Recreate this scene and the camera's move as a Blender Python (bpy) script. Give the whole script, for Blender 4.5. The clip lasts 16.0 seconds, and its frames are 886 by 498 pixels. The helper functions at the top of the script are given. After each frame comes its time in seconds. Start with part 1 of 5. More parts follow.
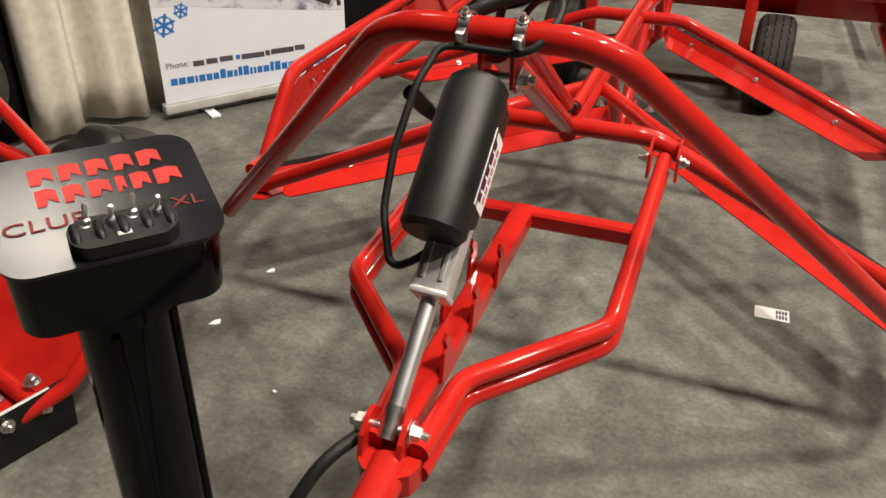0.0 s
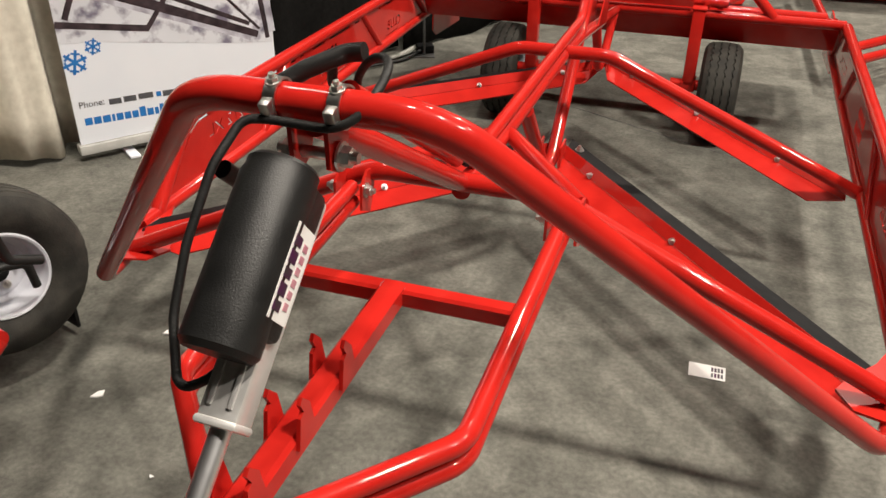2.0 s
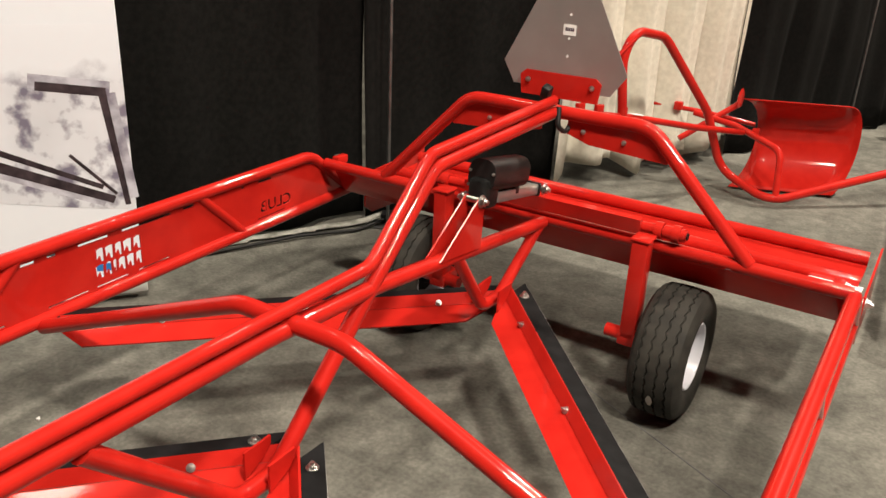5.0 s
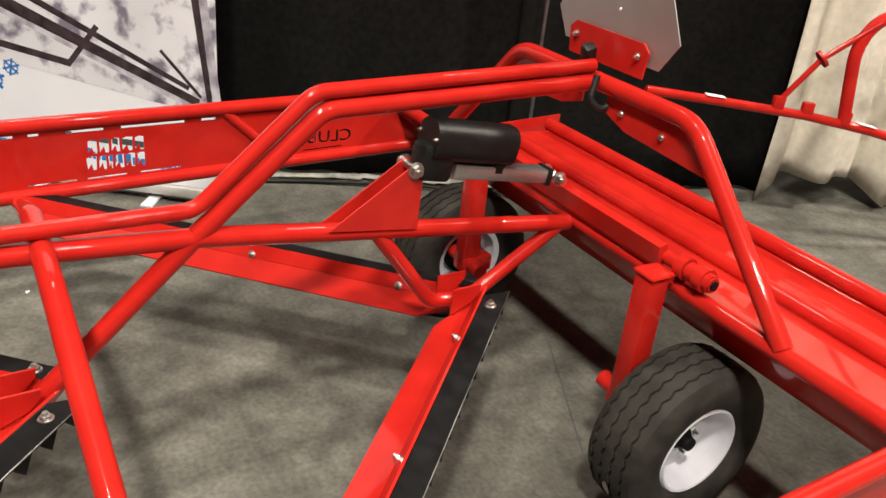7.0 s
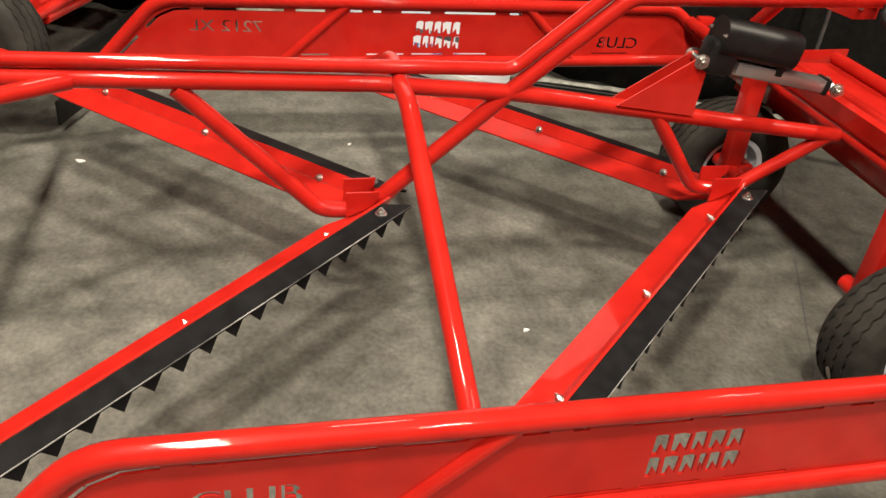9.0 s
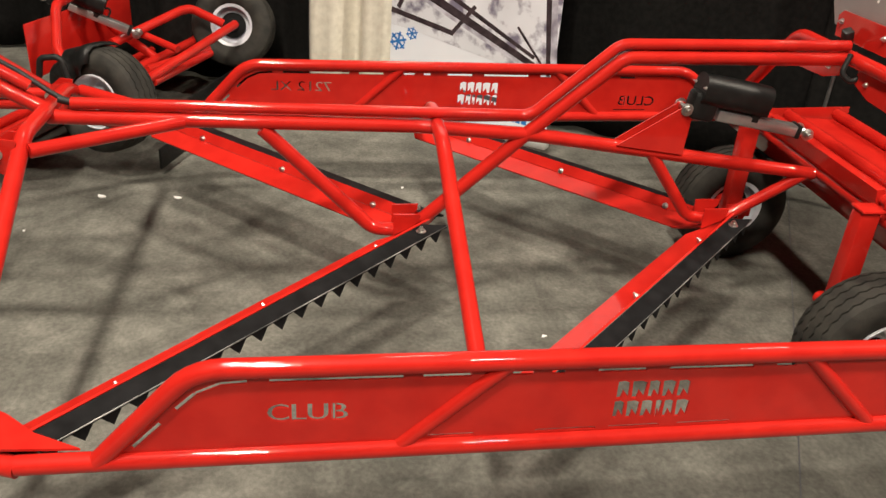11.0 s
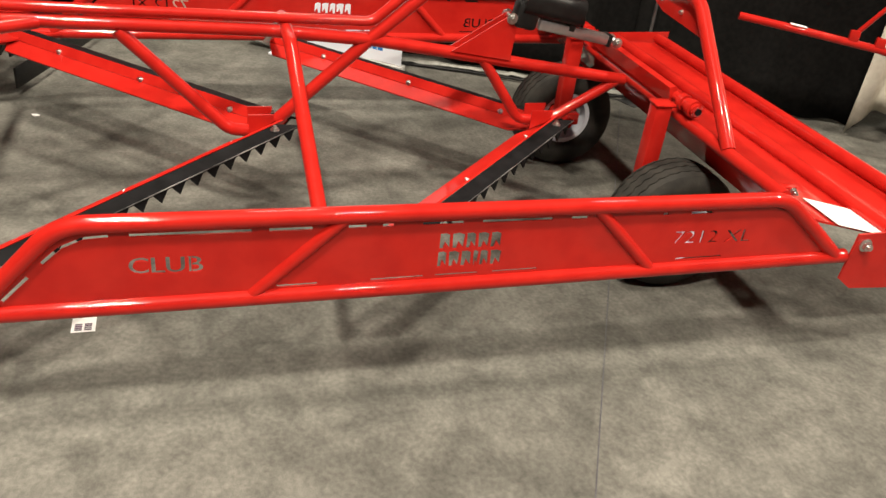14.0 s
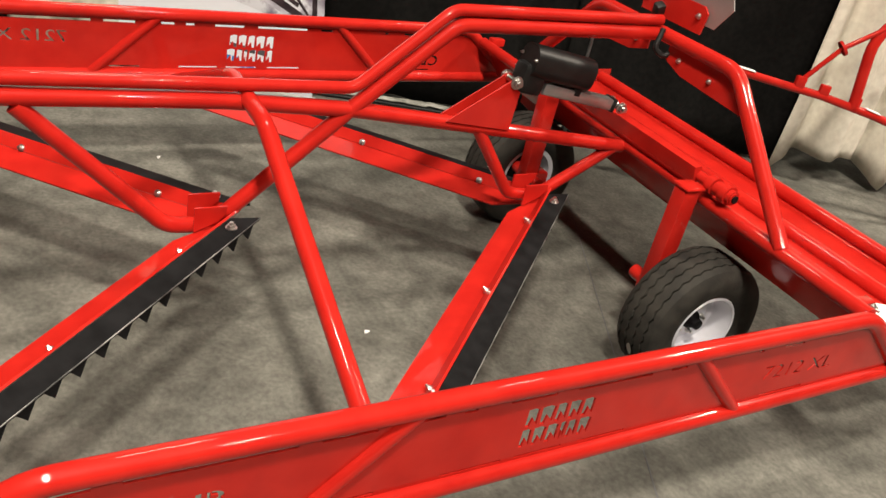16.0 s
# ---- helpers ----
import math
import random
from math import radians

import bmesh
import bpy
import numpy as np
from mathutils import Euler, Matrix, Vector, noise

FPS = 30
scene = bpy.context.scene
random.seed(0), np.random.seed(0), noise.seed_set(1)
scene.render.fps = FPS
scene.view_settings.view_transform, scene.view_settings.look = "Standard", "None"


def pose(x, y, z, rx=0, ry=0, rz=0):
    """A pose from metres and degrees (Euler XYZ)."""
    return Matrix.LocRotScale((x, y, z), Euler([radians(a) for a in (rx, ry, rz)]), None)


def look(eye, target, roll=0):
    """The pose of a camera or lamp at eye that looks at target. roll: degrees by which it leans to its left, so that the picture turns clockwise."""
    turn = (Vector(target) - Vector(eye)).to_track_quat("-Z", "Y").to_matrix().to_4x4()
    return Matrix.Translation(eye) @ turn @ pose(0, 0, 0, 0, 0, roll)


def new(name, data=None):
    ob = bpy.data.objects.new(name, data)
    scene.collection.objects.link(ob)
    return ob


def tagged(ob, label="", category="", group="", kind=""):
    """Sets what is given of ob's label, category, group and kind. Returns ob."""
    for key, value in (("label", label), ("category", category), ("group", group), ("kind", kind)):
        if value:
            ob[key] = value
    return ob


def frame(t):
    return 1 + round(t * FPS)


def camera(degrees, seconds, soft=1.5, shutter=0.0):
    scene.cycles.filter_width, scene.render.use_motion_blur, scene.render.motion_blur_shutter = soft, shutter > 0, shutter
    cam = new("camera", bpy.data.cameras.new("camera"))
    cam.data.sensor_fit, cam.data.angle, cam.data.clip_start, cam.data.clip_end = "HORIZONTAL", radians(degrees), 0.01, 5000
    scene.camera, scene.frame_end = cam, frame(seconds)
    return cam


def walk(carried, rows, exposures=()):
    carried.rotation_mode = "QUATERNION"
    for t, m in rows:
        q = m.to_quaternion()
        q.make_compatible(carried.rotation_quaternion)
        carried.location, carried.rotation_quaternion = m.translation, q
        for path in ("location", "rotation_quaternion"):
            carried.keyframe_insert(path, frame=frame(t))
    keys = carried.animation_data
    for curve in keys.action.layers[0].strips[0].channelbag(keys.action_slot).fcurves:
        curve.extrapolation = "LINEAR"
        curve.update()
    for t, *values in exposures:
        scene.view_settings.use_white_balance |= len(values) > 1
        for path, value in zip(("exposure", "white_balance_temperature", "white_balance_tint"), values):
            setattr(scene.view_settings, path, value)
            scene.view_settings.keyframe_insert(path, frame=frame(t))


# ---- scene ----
cam = camera(57.0, 16.0)
PATH = [
    (0, (0.325, -2.388, 1.399), (-0.255, -0.773, 0.373), 0.9),
    (0.5, (0.308, -2.458, 1.379), (-0.286, -0.884, 0.298), 1.0),
    (1, (0.338, -2.413, 1.389), (-0.287, -0.849, 0.31), 0.9),
    (1.5, (0.381, -2.298, 1.389), (-0.285, -0.741, 0.325), 0.4),
    (2, (0.45, -2.112, 1.4), (-0.101, -0.464, 0.411), 0.6),
    (2.5, (0.51, -1.877, 1.452), (0.026, -0.136, 0.594), 0.6),
    (3, (0.583, -1.654, 1.459), (0.086, 0.106, 0.65), -0.1),
    (3.5, (0.756, -1.419, 1.465), (0.133, 0.312, 0.68), 0.6),
    (4, (0.861, -1.158, 1.466), (0.078, 0.508, 0.685), 1.9),
    (4.5, (0.937, -0.881, 1.49), (0.091, 0.756, 0.713), 3.0),
    (4.7, (0.98, -0.819, 1.493), (0.091, 0.796, 0.718), 2.9),
    (6.8, (1.416, 0.27, 1.401), (-0.039, 1.319, 0.517), 5.2),
    (7, (1.44, 0.326, 1.397), (-0.056, 1.293, 0.489), 6.0),
    (7.5, (1.49, 0.424, 1.38), (-0.105, 1.155, 0.421), 7.4),
    (8, (1.492, 0.361, 1.346), (-0.134, 0.891, 0.308), 7.6),
    (8.5, (1.587, 0.256, 1.339), (-0.043, 0.689, 0.263), 6.9),
    (9, (1.775, 0.101, 1.375), (0.143, 0.523, 0.299), 6.2),
    (9.5, (1.96, 0.074, 1.428), (0.292, 0.457, 0.393), 5.8),
    (9.7, (2.051, 0.089, 1.438), (0.364, 0.444, 0.425), 5.4),
    (11.8, (2.262, 0.125, 1.474), (0.51, 0.405, 0.551), 4.6),
    (12, (2.27, 0.148, 1.471), (0.526, 0.477, 0.549), 4.9),
    (12.5, (2.273, 0.21, 1.426), (0.581, 0.695, 0.477), 6.1),
    (13, (2.305, 0.227, 1.406), (0.682, 0.758, 0.365), 5.8),
    (13.5, (2.43, 0.187, 1.404), (0.806, 0.721, 0.366), 6.6),
    (14, (2.579, 0.155, 1.422), (0.939, 0.707, 0.418), 7.5),
    (14.5, (2.528, 0.202, 1.422), (0.891, 0.793, 0.438), 8.0),
    (15, (2.378, 0.227, 1.411), (0.754, 0.857, 0.429), 9.3),
    (15.5, (2.136, 0.116, 1.400), (0.556, 0.849, 0.417), 10.7),
    (16, (1.811, -0.146, 1.418), (0.358, 0.819, 0.438), 13.4),
]
EXPOSURES = [(0.0, -0.12, 6100.0), (2.0, -0.04, 6050.0), (2.6, -0.09, 6300.0), (2.9, -0.09, 7100.0), (3.3, -0.11, 6900.0), (4.5, 0.08, 6400.0), (7.0, 0.05, 6100.0), (8.0, 0.22, 6400.0), (9.0, 0.07, 6400.0), (12.0, -0.03, 6250.0), (13.5, 0.08, 6250.0), (15.0, 0.08, 6250.0), (16.0, 0.02, 6250.0)]
walk(cam, [(t, look(eye, target, roll)) for t, eye, target, roll in PATH], EXPOSURES)

# ---- light: a closed hall with high-bay lamps ----
world = bpy.data.worlds.new("hall_air")
world.use_nodes = True
world.node_tree.nodes["Background"].inputs[0].default_value = (1.0, 0.9, 0.78, 1)
world.node_tree.nodes["Background"].inputs[1].default_value = 0.004
scene.world = world
LAMP_H = 7.6
# x, y, watts, width
LAMPS = [
    (3.5, -1.3, 680, 0.6), (0.6, -1.3, 300, 0.6), (6.6, -1.3, 520, 0.6), (6.6, 1.8, 230, 0.6),
    (3.0, 8.2, 1050, 0.6), (0.6, 4.9, 60, 0.6), (-3.4, 0.7, 100, 1.0),
]


def hall_lamp(x, y, watts, size):
    data = bpy.data.lights.new("hall_lamp", "AREA")
    data.shape, data.size, data.energy, data.color = "SQUARE", size, watts, (1.0, 0.87, 0.70)
    ob = new("hall_lamp", data)
    ob.matrix_world = pose(x, y, LAMP_H)


for lamp in LAMPS:
    hall_lamp(*lamp)


# ---- materials ----
def node_mat(name):
    m = bpy.data.materials.new(name)
    m.use_nodes = True
    return m, m.node_tree.nodes, m.node_tree.links, m.node_tree.nodes["Principled BSDF"]


def mottled(name, a, b, scale=8.0, rough=0.5, rough2=None, metal=0.0, bump=0.0, bump_scale=60.0, coat=0.0, detail=6.0, spread=(0.35, 0.65), coarse=0.0, coarse_scale=1.0, coords="Object", coat_rough=0.05, spec=0.5):
    """A surface of two tones in noise, with a second coarse tone, grain bump and roughness that vary."""
    m, n, l, p = node_mat(name)
    tc = n.new("ShaderNodeTexCoord")
    tex = n.new("ShaderNodeTexNoise")
    tex.inputs["Scale"].default_value, tex.inputs["Detail"].default_value = scale, detail
    l.new(tc.outputs[coords], tex.inputs["Vector"])
    ramp = n.new("ShaderNodeValToRGB")
    ramp.color_ramp.elements[0].position, ramp.color_ramp.elements[1].position = spread
    ramp.color_ramp.elements[0].color, ramp.color_ramp.elements[1].color = (*a, 1), (*b, 1)
    l.new(tex.outputs["Fac"], ramp.inputs["Fac"])
    colour = ramp.outputs["Color"]
    if coarse:
        big = n.new("ShaderNodeTexNoise")
        big.inputs["Scale"].default_value, big.inputs["Detail"].default_value = coarse_scale, 4.0
        l.new(tc.outputs[coords], big.inputs["Vector"])
        span = n.new("ShaderNodeMapRange")
        span.inputs["From Min"].default_value, span.inputs["From Max"].default_value = 0.3, 0.7
        span.inputs["To Min"].default_value, span.inputs["To Max"].default_value = 1.0 - coarse, 1.0
        l.new(big.outputs["Fac"], span.inputs["Value"])
        mix = n.new("ShaderNodeMix")
        mix.data_type, mix.blend_type = "RGBA", "MULTIPLY"
        mix.inputs["Factor"].default_value = 1.0
        l.new(colour, mix.inputs["A"])
        l.new(span.outputs["Result"], mix.inputs["B"])
        colour = mix.outputs["Result"]
    l.new(colour, p.inputs["Base Color"])
    span = n.new("ShaderNodeMapRange")
    span.inputs["To Min"].default_value, span.inputs["To Max"].default_value = rough, rough2 or rough
    l.new(tex.outputs["Fac"], span.inputs["Value"])
    l.new(span.outputs["Result"], p.inputs["Roughness"])
    p.inputs["Metallic"].default_value = metal
    p.inputs["Specular IOR Level"].default_value = spec
    p.inputs["Coat Weight"].default_value = coat
    p.inputs["Coat Roughness"].default_value = coat_rough
    if bump:
        grain = n.new("ShaderNodeTexNoise")
        grain.inputs["Scale"].default_value, grain.inputs["Detail"].default_value = bump_scale, 5.0
        l.new(tc.outputs[coords], grain.inputs["Vector"])
        bp = n.new("ShaderNodeBump")
        bp.inputs["Strength"].default_value, bp.inputs["Distance"].default_value = bump, 0.004
        l.new(grain.outputs["Fac"], bp.inputs["Height"])
        l.new(bp.outputs["Normal"], p.inputs["Normal"])
    return m


RED = mottled("red_powder_coat", (0.46, 0.014, 0.0095), (0.53, 0.019, 0.012), 14, 0.34, 0.44, coat=0.9, bump=0.03, bump_scale=120, coarse=0.10, coarse_scale=3, coat_rough=0.06, spec=0.05)
RED.node_tree.nodes["Principled BSDF"].inputs["Coat IOR"].default_value = 1.38
BLACK_STEEL = mottled("black_painted_steel", (0.005, 0.005, 0.0055), (0.011, 0.011, 0.012), 20, 0.58, 0.68, bump=0.06, bump_scale=160, spec=0.10)
GLOSS_BLACK = mottled("gloss_black_paint", (0.0015, 0.0015, 0.0015), (0.003, 0.003, 0.003), 6, 0.10, 0.16, bump=0.02, bump_scale=40, spec=0.22)
BRUSHED_BLACK = mottled("dark_satin_plate", (0.008, 0.008, 0.009), (0.020, 0.020, 0.023), 9, 0.14, 0.25, bump=0.05, bump_scale=30, coarse=0.4, coarse_scale=5, spec=0.5)
PLASTIC = mottled("black_plastic", (0.006, 0.006, 0.006), (0.011, 0.011, 0.011), 30, 0.36, 0.46, bump=0.15, bump_scale=500, spec=0.35)
RUBBER = mottled("tyre_rubber", (0.018, 0.017, 0.015), (0.044, 0.041, 0.035), 16, 0.62, 0.85, bump=0.25, bump_scale=140, coarse=0.35, coarse_scale=6, spec=0.3)
CABLE = mottled("black_cable_sheath", (0.007, 0.007, 0.007), (0.014, 0.014, 0.014), 40, 0.45, 0.6, bump=0.3, bump_scale=300, spec=0.35)
ZINC = mottled("zinc_plated_steel", (0.55, 0.54, 0.52), (0.75, 0.74, 0.72), 60, 0.25, 0.4, metal=1.0, bump=0.1, bump_scale=200)
EDGE_STEEL = mottled("bright_steel_edge", (0.12, 0.12, 0.12), (0.62, 0.61, 0.60), 9, 0.40, 0.55, metal=0.9)
CHROME = mottled("polished_rod", (0.86, 0.86, 0.88), (0.93, 0.93, 0.95), 30, 0.34, 0.42, metal=1.0)
# ALU lightened: lamp reflections on the tilt actuator's channel put into the colour
LIT_ALU = mottled("lit_aluminium", (0.72, 0.71, 0.70), (0.82, 0.81, 0.80), 25, 0.25, 0.36, metal=0.5, bump=0.05, bump_scale=120)
ALU = mottled("satin_aluminium", (0.50, 0.49, 0.49), (0.58, 0.57, 0.57), 25, 0.28, 0.40, metal=0.85, bump=0.05, bump_scale=120)
SIGN_ALU = mottled("dull_sheet_aluminium", (0.44, 0.42, 0.41), (0.50, 0.48, 0.47), 7, 0.40, 0.5, metal=0.75, bump=0.03, bump_scale=80)
WHITE_RIM = mottled("white_wheel_paint", (0.60, 0.62, 0.69), (0.70, 0.71, 0.78), 12, 0.25, 0.35, coat=0.4, coarse=0.12, coarse_scale=14)
PAPER = mottled("white_paper", (0.80, 0.79, 0.78), (0.86, 0.85, 0.84), 18, 0.6, 0.7)
VINYL = mottled("white_banner_vinyl", (0.82, 0.86, 0.94), (0.86, 0.89, 0.96), 4, 0.45, 0.55)
PRINT_BARK = mottled("printed_dark_steel", (0.018, 0.012, 0.016), (0.06, 0.042, 0.05), 26, 0.45, 0.55)
PRINT_SHADE = mottled("printed_grey_shade", (0.22, 0.20, 0.26), (0.62, 0.62, 0.70), 14, 0.45, 0.55, detail=10, spread=(0.3, 0.6))
PRINT_BLUE = mottled("printed_blue", (0.02, 0.16, 0.50), (0.03, 0.20, 0.58), 20, 0.45, 0.55)
PRINT_GREY = mottled("printed_dark_grey", (0.06, 0.06, 0.07), (0.09, 0.09, 0.10), 20, 0.45, 0.55)
PRINT_INK = mottled("printed_black_ink", (0.03, 0.025, 0.03), (0.06, 0.0, 0.055), 60, 0.5, 0.6)
PRINT_PINK = mottled("printed_pink_grey", (0.42, 0.16, 0.22), (0.52, 0.26, 0.30), 60, 0.5, 0.6)
LETTER_RED = mottled("red_letter_paint", (0.40, 0.016, 0.012), (0.52, 0.022, 0.016), 30, 0.4, 0.5)
LETTER_DARK = mottled("dark_red_cut_letters", (0.10, 0.008, 0.007), (0.20, 0.012, 0.010), 50, 0.4, 0.5)
BLACK_DRAPE = mottled("black_drape_cloth", (0.005, 0.005, 0.0047), (0.010, 0.0095, 0.009), 40, 0.85, 0.95, bump=0.3, bump_scale=400, coarse=0.3, coarse_scale=2, spec=0.1)
BEIGE_DRAPE = mottled("beige_drape_cloth", (0.66, 0.62, 0.53), (0.76, 0.72, 0.62), 30, 0.8, 0.9, bump=0.25, bump_scale=350, coarse=0.12, coarse_scale=3, spec=0.2)
POLE_ALU = mottled("grey_aluminium_pole", (0.16, 0.16, 0.16), (0.24, 0.24, 0.24), 20, 0.4, 0.5, metal=0.9)
HALL_WALL = mottled("hall_wall_paint", (0.07, 0.065, 0.06), (0.10, 0.095, 0.085), 2, 0.8, 0.9, bump=0.1, spec=0.2)
HALL_CEIL = mottled("hall_ceiling_paint", (0.05, 0.048, 0.045), (0.08, 0.076, 0.07), 2, 0.85, 0.95, bump=0.1)
DULL_PLASTIC = mottled("dull_crumpled_plastic", (0.12, 0.12, 0.10), (0.30, 0.30, 0.27), 22, 0.35, 0.5)
CARD_GREY = mottled("pale_grey_plastic", (0.45, 0.45, 0.43), (0.58, 0.58, 0.56), 12, 0.4, 0.5)


def carpet():
    m, n, l, p = node_mat("grey_hall_carpet")
    tc = n.new("ShaderNodeTexCoord")

    def noise_at(scale, detail, lo, hi, a, b, distortion=0.0):
        t = n.new("ShaderNodeTexNoise")
        t.inputs["Scale"].default_value, t.inputs["Detail"].default_value, t.inputs["Distortion"].default_value = scale, detail, distortion
        l.new(tc.outputs["Object"], t.inputs["Vector"])
        r = n.new("ShaderNodeMapRange")
        r.inputs["From Min"].default_value, r.inputs["From Max"].default_value = lo, hi
        r.inputs["To Min"].default_value, r.inputs["To Max"].default_value = a, b
        l.new(t.outputs["Fac"], r.inputs["Value"])
        return r.outputs["Result"]

    parts = [noise_at(1.3, 4, 0.3, 0.7, 0.78, 1.12), noise_at(4.2, 8, 0.32, 0.68, 0.72, 1.22, 0.6), noise_at(17.0, 6, 0.3, 0.7, 0.80, 1.16, 0.3), noise_at(70.0, 4, 0.3, 0.7, 0.80, 1.18), noise_at(420.0, 2, 0.3, 0.7, 0.82, 1.16)]
    value = parts[0]
    for q in parts[1:]:
        mul = n.new("ShaderNodeMath")
        mul.operation = "MULTIPLY"
        l.new(value, mul.inputs[0])
        l.new(q, mul.inputs[1])
        value = mul.outputs[0]
    mix = n.new("ShaderNodeMix")
    mix.data_type, mix.blend_type = "RGBA", "MULTIPLY"
    mix.inputs["Factor"].default_value = 1.0
    mix.inputs["A"].default_value = (0.164, 0.161, 0.141, 1)
    l.new(value, mix.inputs["B"])
    l.new(mix.outputs["Result"], p.inputs["Base Color"])
    p.inputs["Roughness"].default_value = 0.92
    p.inputs["Specular IOR Level"].default_value = 0.15
    fib = n.new("ShaderNodeTexNoise")
    fib.inputs["Scale"].default_value, fib.inputs["Detail"].default_value = 520.0, 3.0
    l.new(tc.outputs["Object"], fib.inputs["Vector"])
    bp = n.new("ShaderNodeBump")
    bp.inputs["Strength"].default_value, bp.inputs["Distance"].default_value = 0.6, 0.004
    l.new(fib.outputs["Fac"], bp.inputs["Height"])
    l.new(bp.outputs["Normal"], p.inputs["Normal"])
    return m


CARPET = carpet()


def snow_photo():
    """A printed winter photo: speckled snow that fades into white towards its upper rim."""
    m = mottled("printed_snow", (0.24, 0.22, 0.30), (0.84, 0.86, 0.93), 12, 0.45, 0.55, detail=12, spread=(0.36, 0.50), coarse=0.22, coarse_scale=3.0)
    n, l = m.node_tree.nodes, m.node_tree.links
    p = n["Principled BSDF"]
    tc = n.new("ShaderNodeTexCoord")
    axes = n.new("ShaderNodeSeparateXYZ")
    l.new(tc.outputs["Object"], axes.inputs["Vector"])
    drift = n.new("ShaderNodeTexNoise")
    drift.inputs["Scale"].default_value, drift.inputs["Detail"].default_value = 5.0, 6.0
    l.new(tc.outputs["Object"], drift.inputs["Vector"])
    rise = n.new("ShaderNodeMath")
    rise.operation = "MULTIPLY_ADD"
    rise.inputs[1].default_value = 0.22
    l.new(drift.outputs["Fac"], rise.inputs[0])
    l.new(axes.outputs["Z"], rise.inputs[2])
    fade = n.new("ShaderNodeMapRange")
    fade.inputs["From Min"].default_value, fade.inputs["From Max"].default_value = 0.96, 1.04
    l.new(rise.outputs[0], fade.inputs["Value"])
    mix = n.new("ShaderNodeMix")
    mix.data_type = "RGBA"
    l.new(fade.outputs["Result"], mix.inputs["Factor"])
    l.new(p.inputs["Base Color"].links[0].from_socket, mix.inputs["A"])
    mix.inputs["B"].default_value = (0.84, 0.87, 0.945, 1)
    l.new(mix.outputs["Result"], p.inputs["Base Color"])
    return m


PRINT_SNOW = snow_photo()


# ---- mesh helpers ----
def part(name, bm, material, parent=None, label="", smooth=35):
    """Links a bmesh as one mesh object, under a thing or a part."""
    me = bpy.data.meshes.new(name)
    bmesh.ops.recalc_face_normals(bm, faces=bm.faces)
    bm.to_mesh(me)
    bm.free()
    me.materials.append(material)
    if smooth:
        me.polygons.foreach_set("use_smooth", [True] * len(me.polygons))
        me.set_sharp_from_angle(angle=radians(smooth))
    ob = new(name, me)
    if parent:
        ob.parent = parent
    return tagged(ob, label) if label else ob


def thing(name, label, category, group="", at=None, kind=""):
    ob = new(name)
    ob.empty_display_size = 0.1
    if at is not None:
        ob.matrix_world = at
    return tagged(ob, label, category, group, kind)


def rounded(points, bend, steps=6):
    """The polyline with its corners turned into arcs of the bend radius."""
    pts = [Vector(p) for p in points]
    out = [pts[0]]
    for a, b, c in zip(pts, pts[1:], pts[2:]):
        u, v = (a - b), (c - b)
        lu, lv = u.length, v.length
        u.normalize(), v.normalize()
        ang = u.angle(v)
        if ang > math.pi - 0.02:
            out.append(b)
            continue
        cut = min(bend / math.tan(ang / 2), 0.48 * lu, 0.48 * lv)
        r = cut * math.tan(ang / 2)
        axis = (u + v).normalized()
        centre = b + axis * (r / math.sin(ang / 2))
        s, e = b + u * cut - centre, b + v * cut - centre
        turn = s.angle(e)
        n = max(2, round(steps * turn / 0.9))
        for q in range(n + 1):
            out.append(centre + r * s.normalized().slerp(e.normalized(), q / n) if turn > 1e-4 else b)
    out.append(pts[-1])
    return out


def tube_into(bm, points, r, bend=0.09, seg=16, square=False, steps=6, cap=True):
    pts = rounded(points, bend, steps)
    ring0, up = None, None
    for i, p in enumerate(pts):
        d = (pts[min(i + 1, len(pts) - 1)] - pts[max(i - 1, 0)]).normalized()
        if up is None:
            up = Vector((0, 0, 1)) if abs(d.z) < 0.9 else Vector((1, 0, 0))
        side = d.cross(up).normalized()
        up = side.cross(d).normalized()
        ring = []
        if square:
            w, h = r
            c = min(w, h) * 0.3
            outline = [(w - c, h), (-w + c, h), (-w, h - c), (-w, -h + c), (-w + c, -h), (w - c, -h), (w, -h + c), (w, h - c)]
            ring = [bm.verts.new(p + side * x + up * y) for x, y in outline]
        else:
            ring = [bm.verts.new(p + r * (math.cos(a) * side + math.sin(a) * up)) for a in (2 * math.pi * q / seg for q in range(seg))]
        if ring0:
            m = len(ring)
            for q in range(m):
                bm.faces.new((ring0[q], ring0[(q + 1) % m], ring[(q + 1) % m], ring[q]))
        elif cap:
            bm.faces.new(ring[::-1])
        ring0 = ring
    if cap:
        bm.faces.new(ring0)
    return bm


def tube(name, points, r, parent, material=None, bend=0.09, label="", **kw):
    return part(name, tube_into(bmesh.new(), points, r, bend, **kw), material or RED, parent, label)


def box_into(bm, size, m=Matrix(), bevel=0.0):
    r = bmesh.ops.create_cube(bm, size=1.0, matrix=m @ Matrix.Diagonal((*size, 1)))
    if bevel:
        edges = {e for v in r["verts"] for e in v.link_edges}
        bmesh.ops.bevel(bm, geom=list(edges), offset=bevel, segments=2, profile=0.5, affect="EDGES")
    return bm


def box(name, size, m, material, parent=None, bevel=0.003, label=""):
    return part(name, box_into(bmesh.new(), size, m, bevel), material, parent, label)


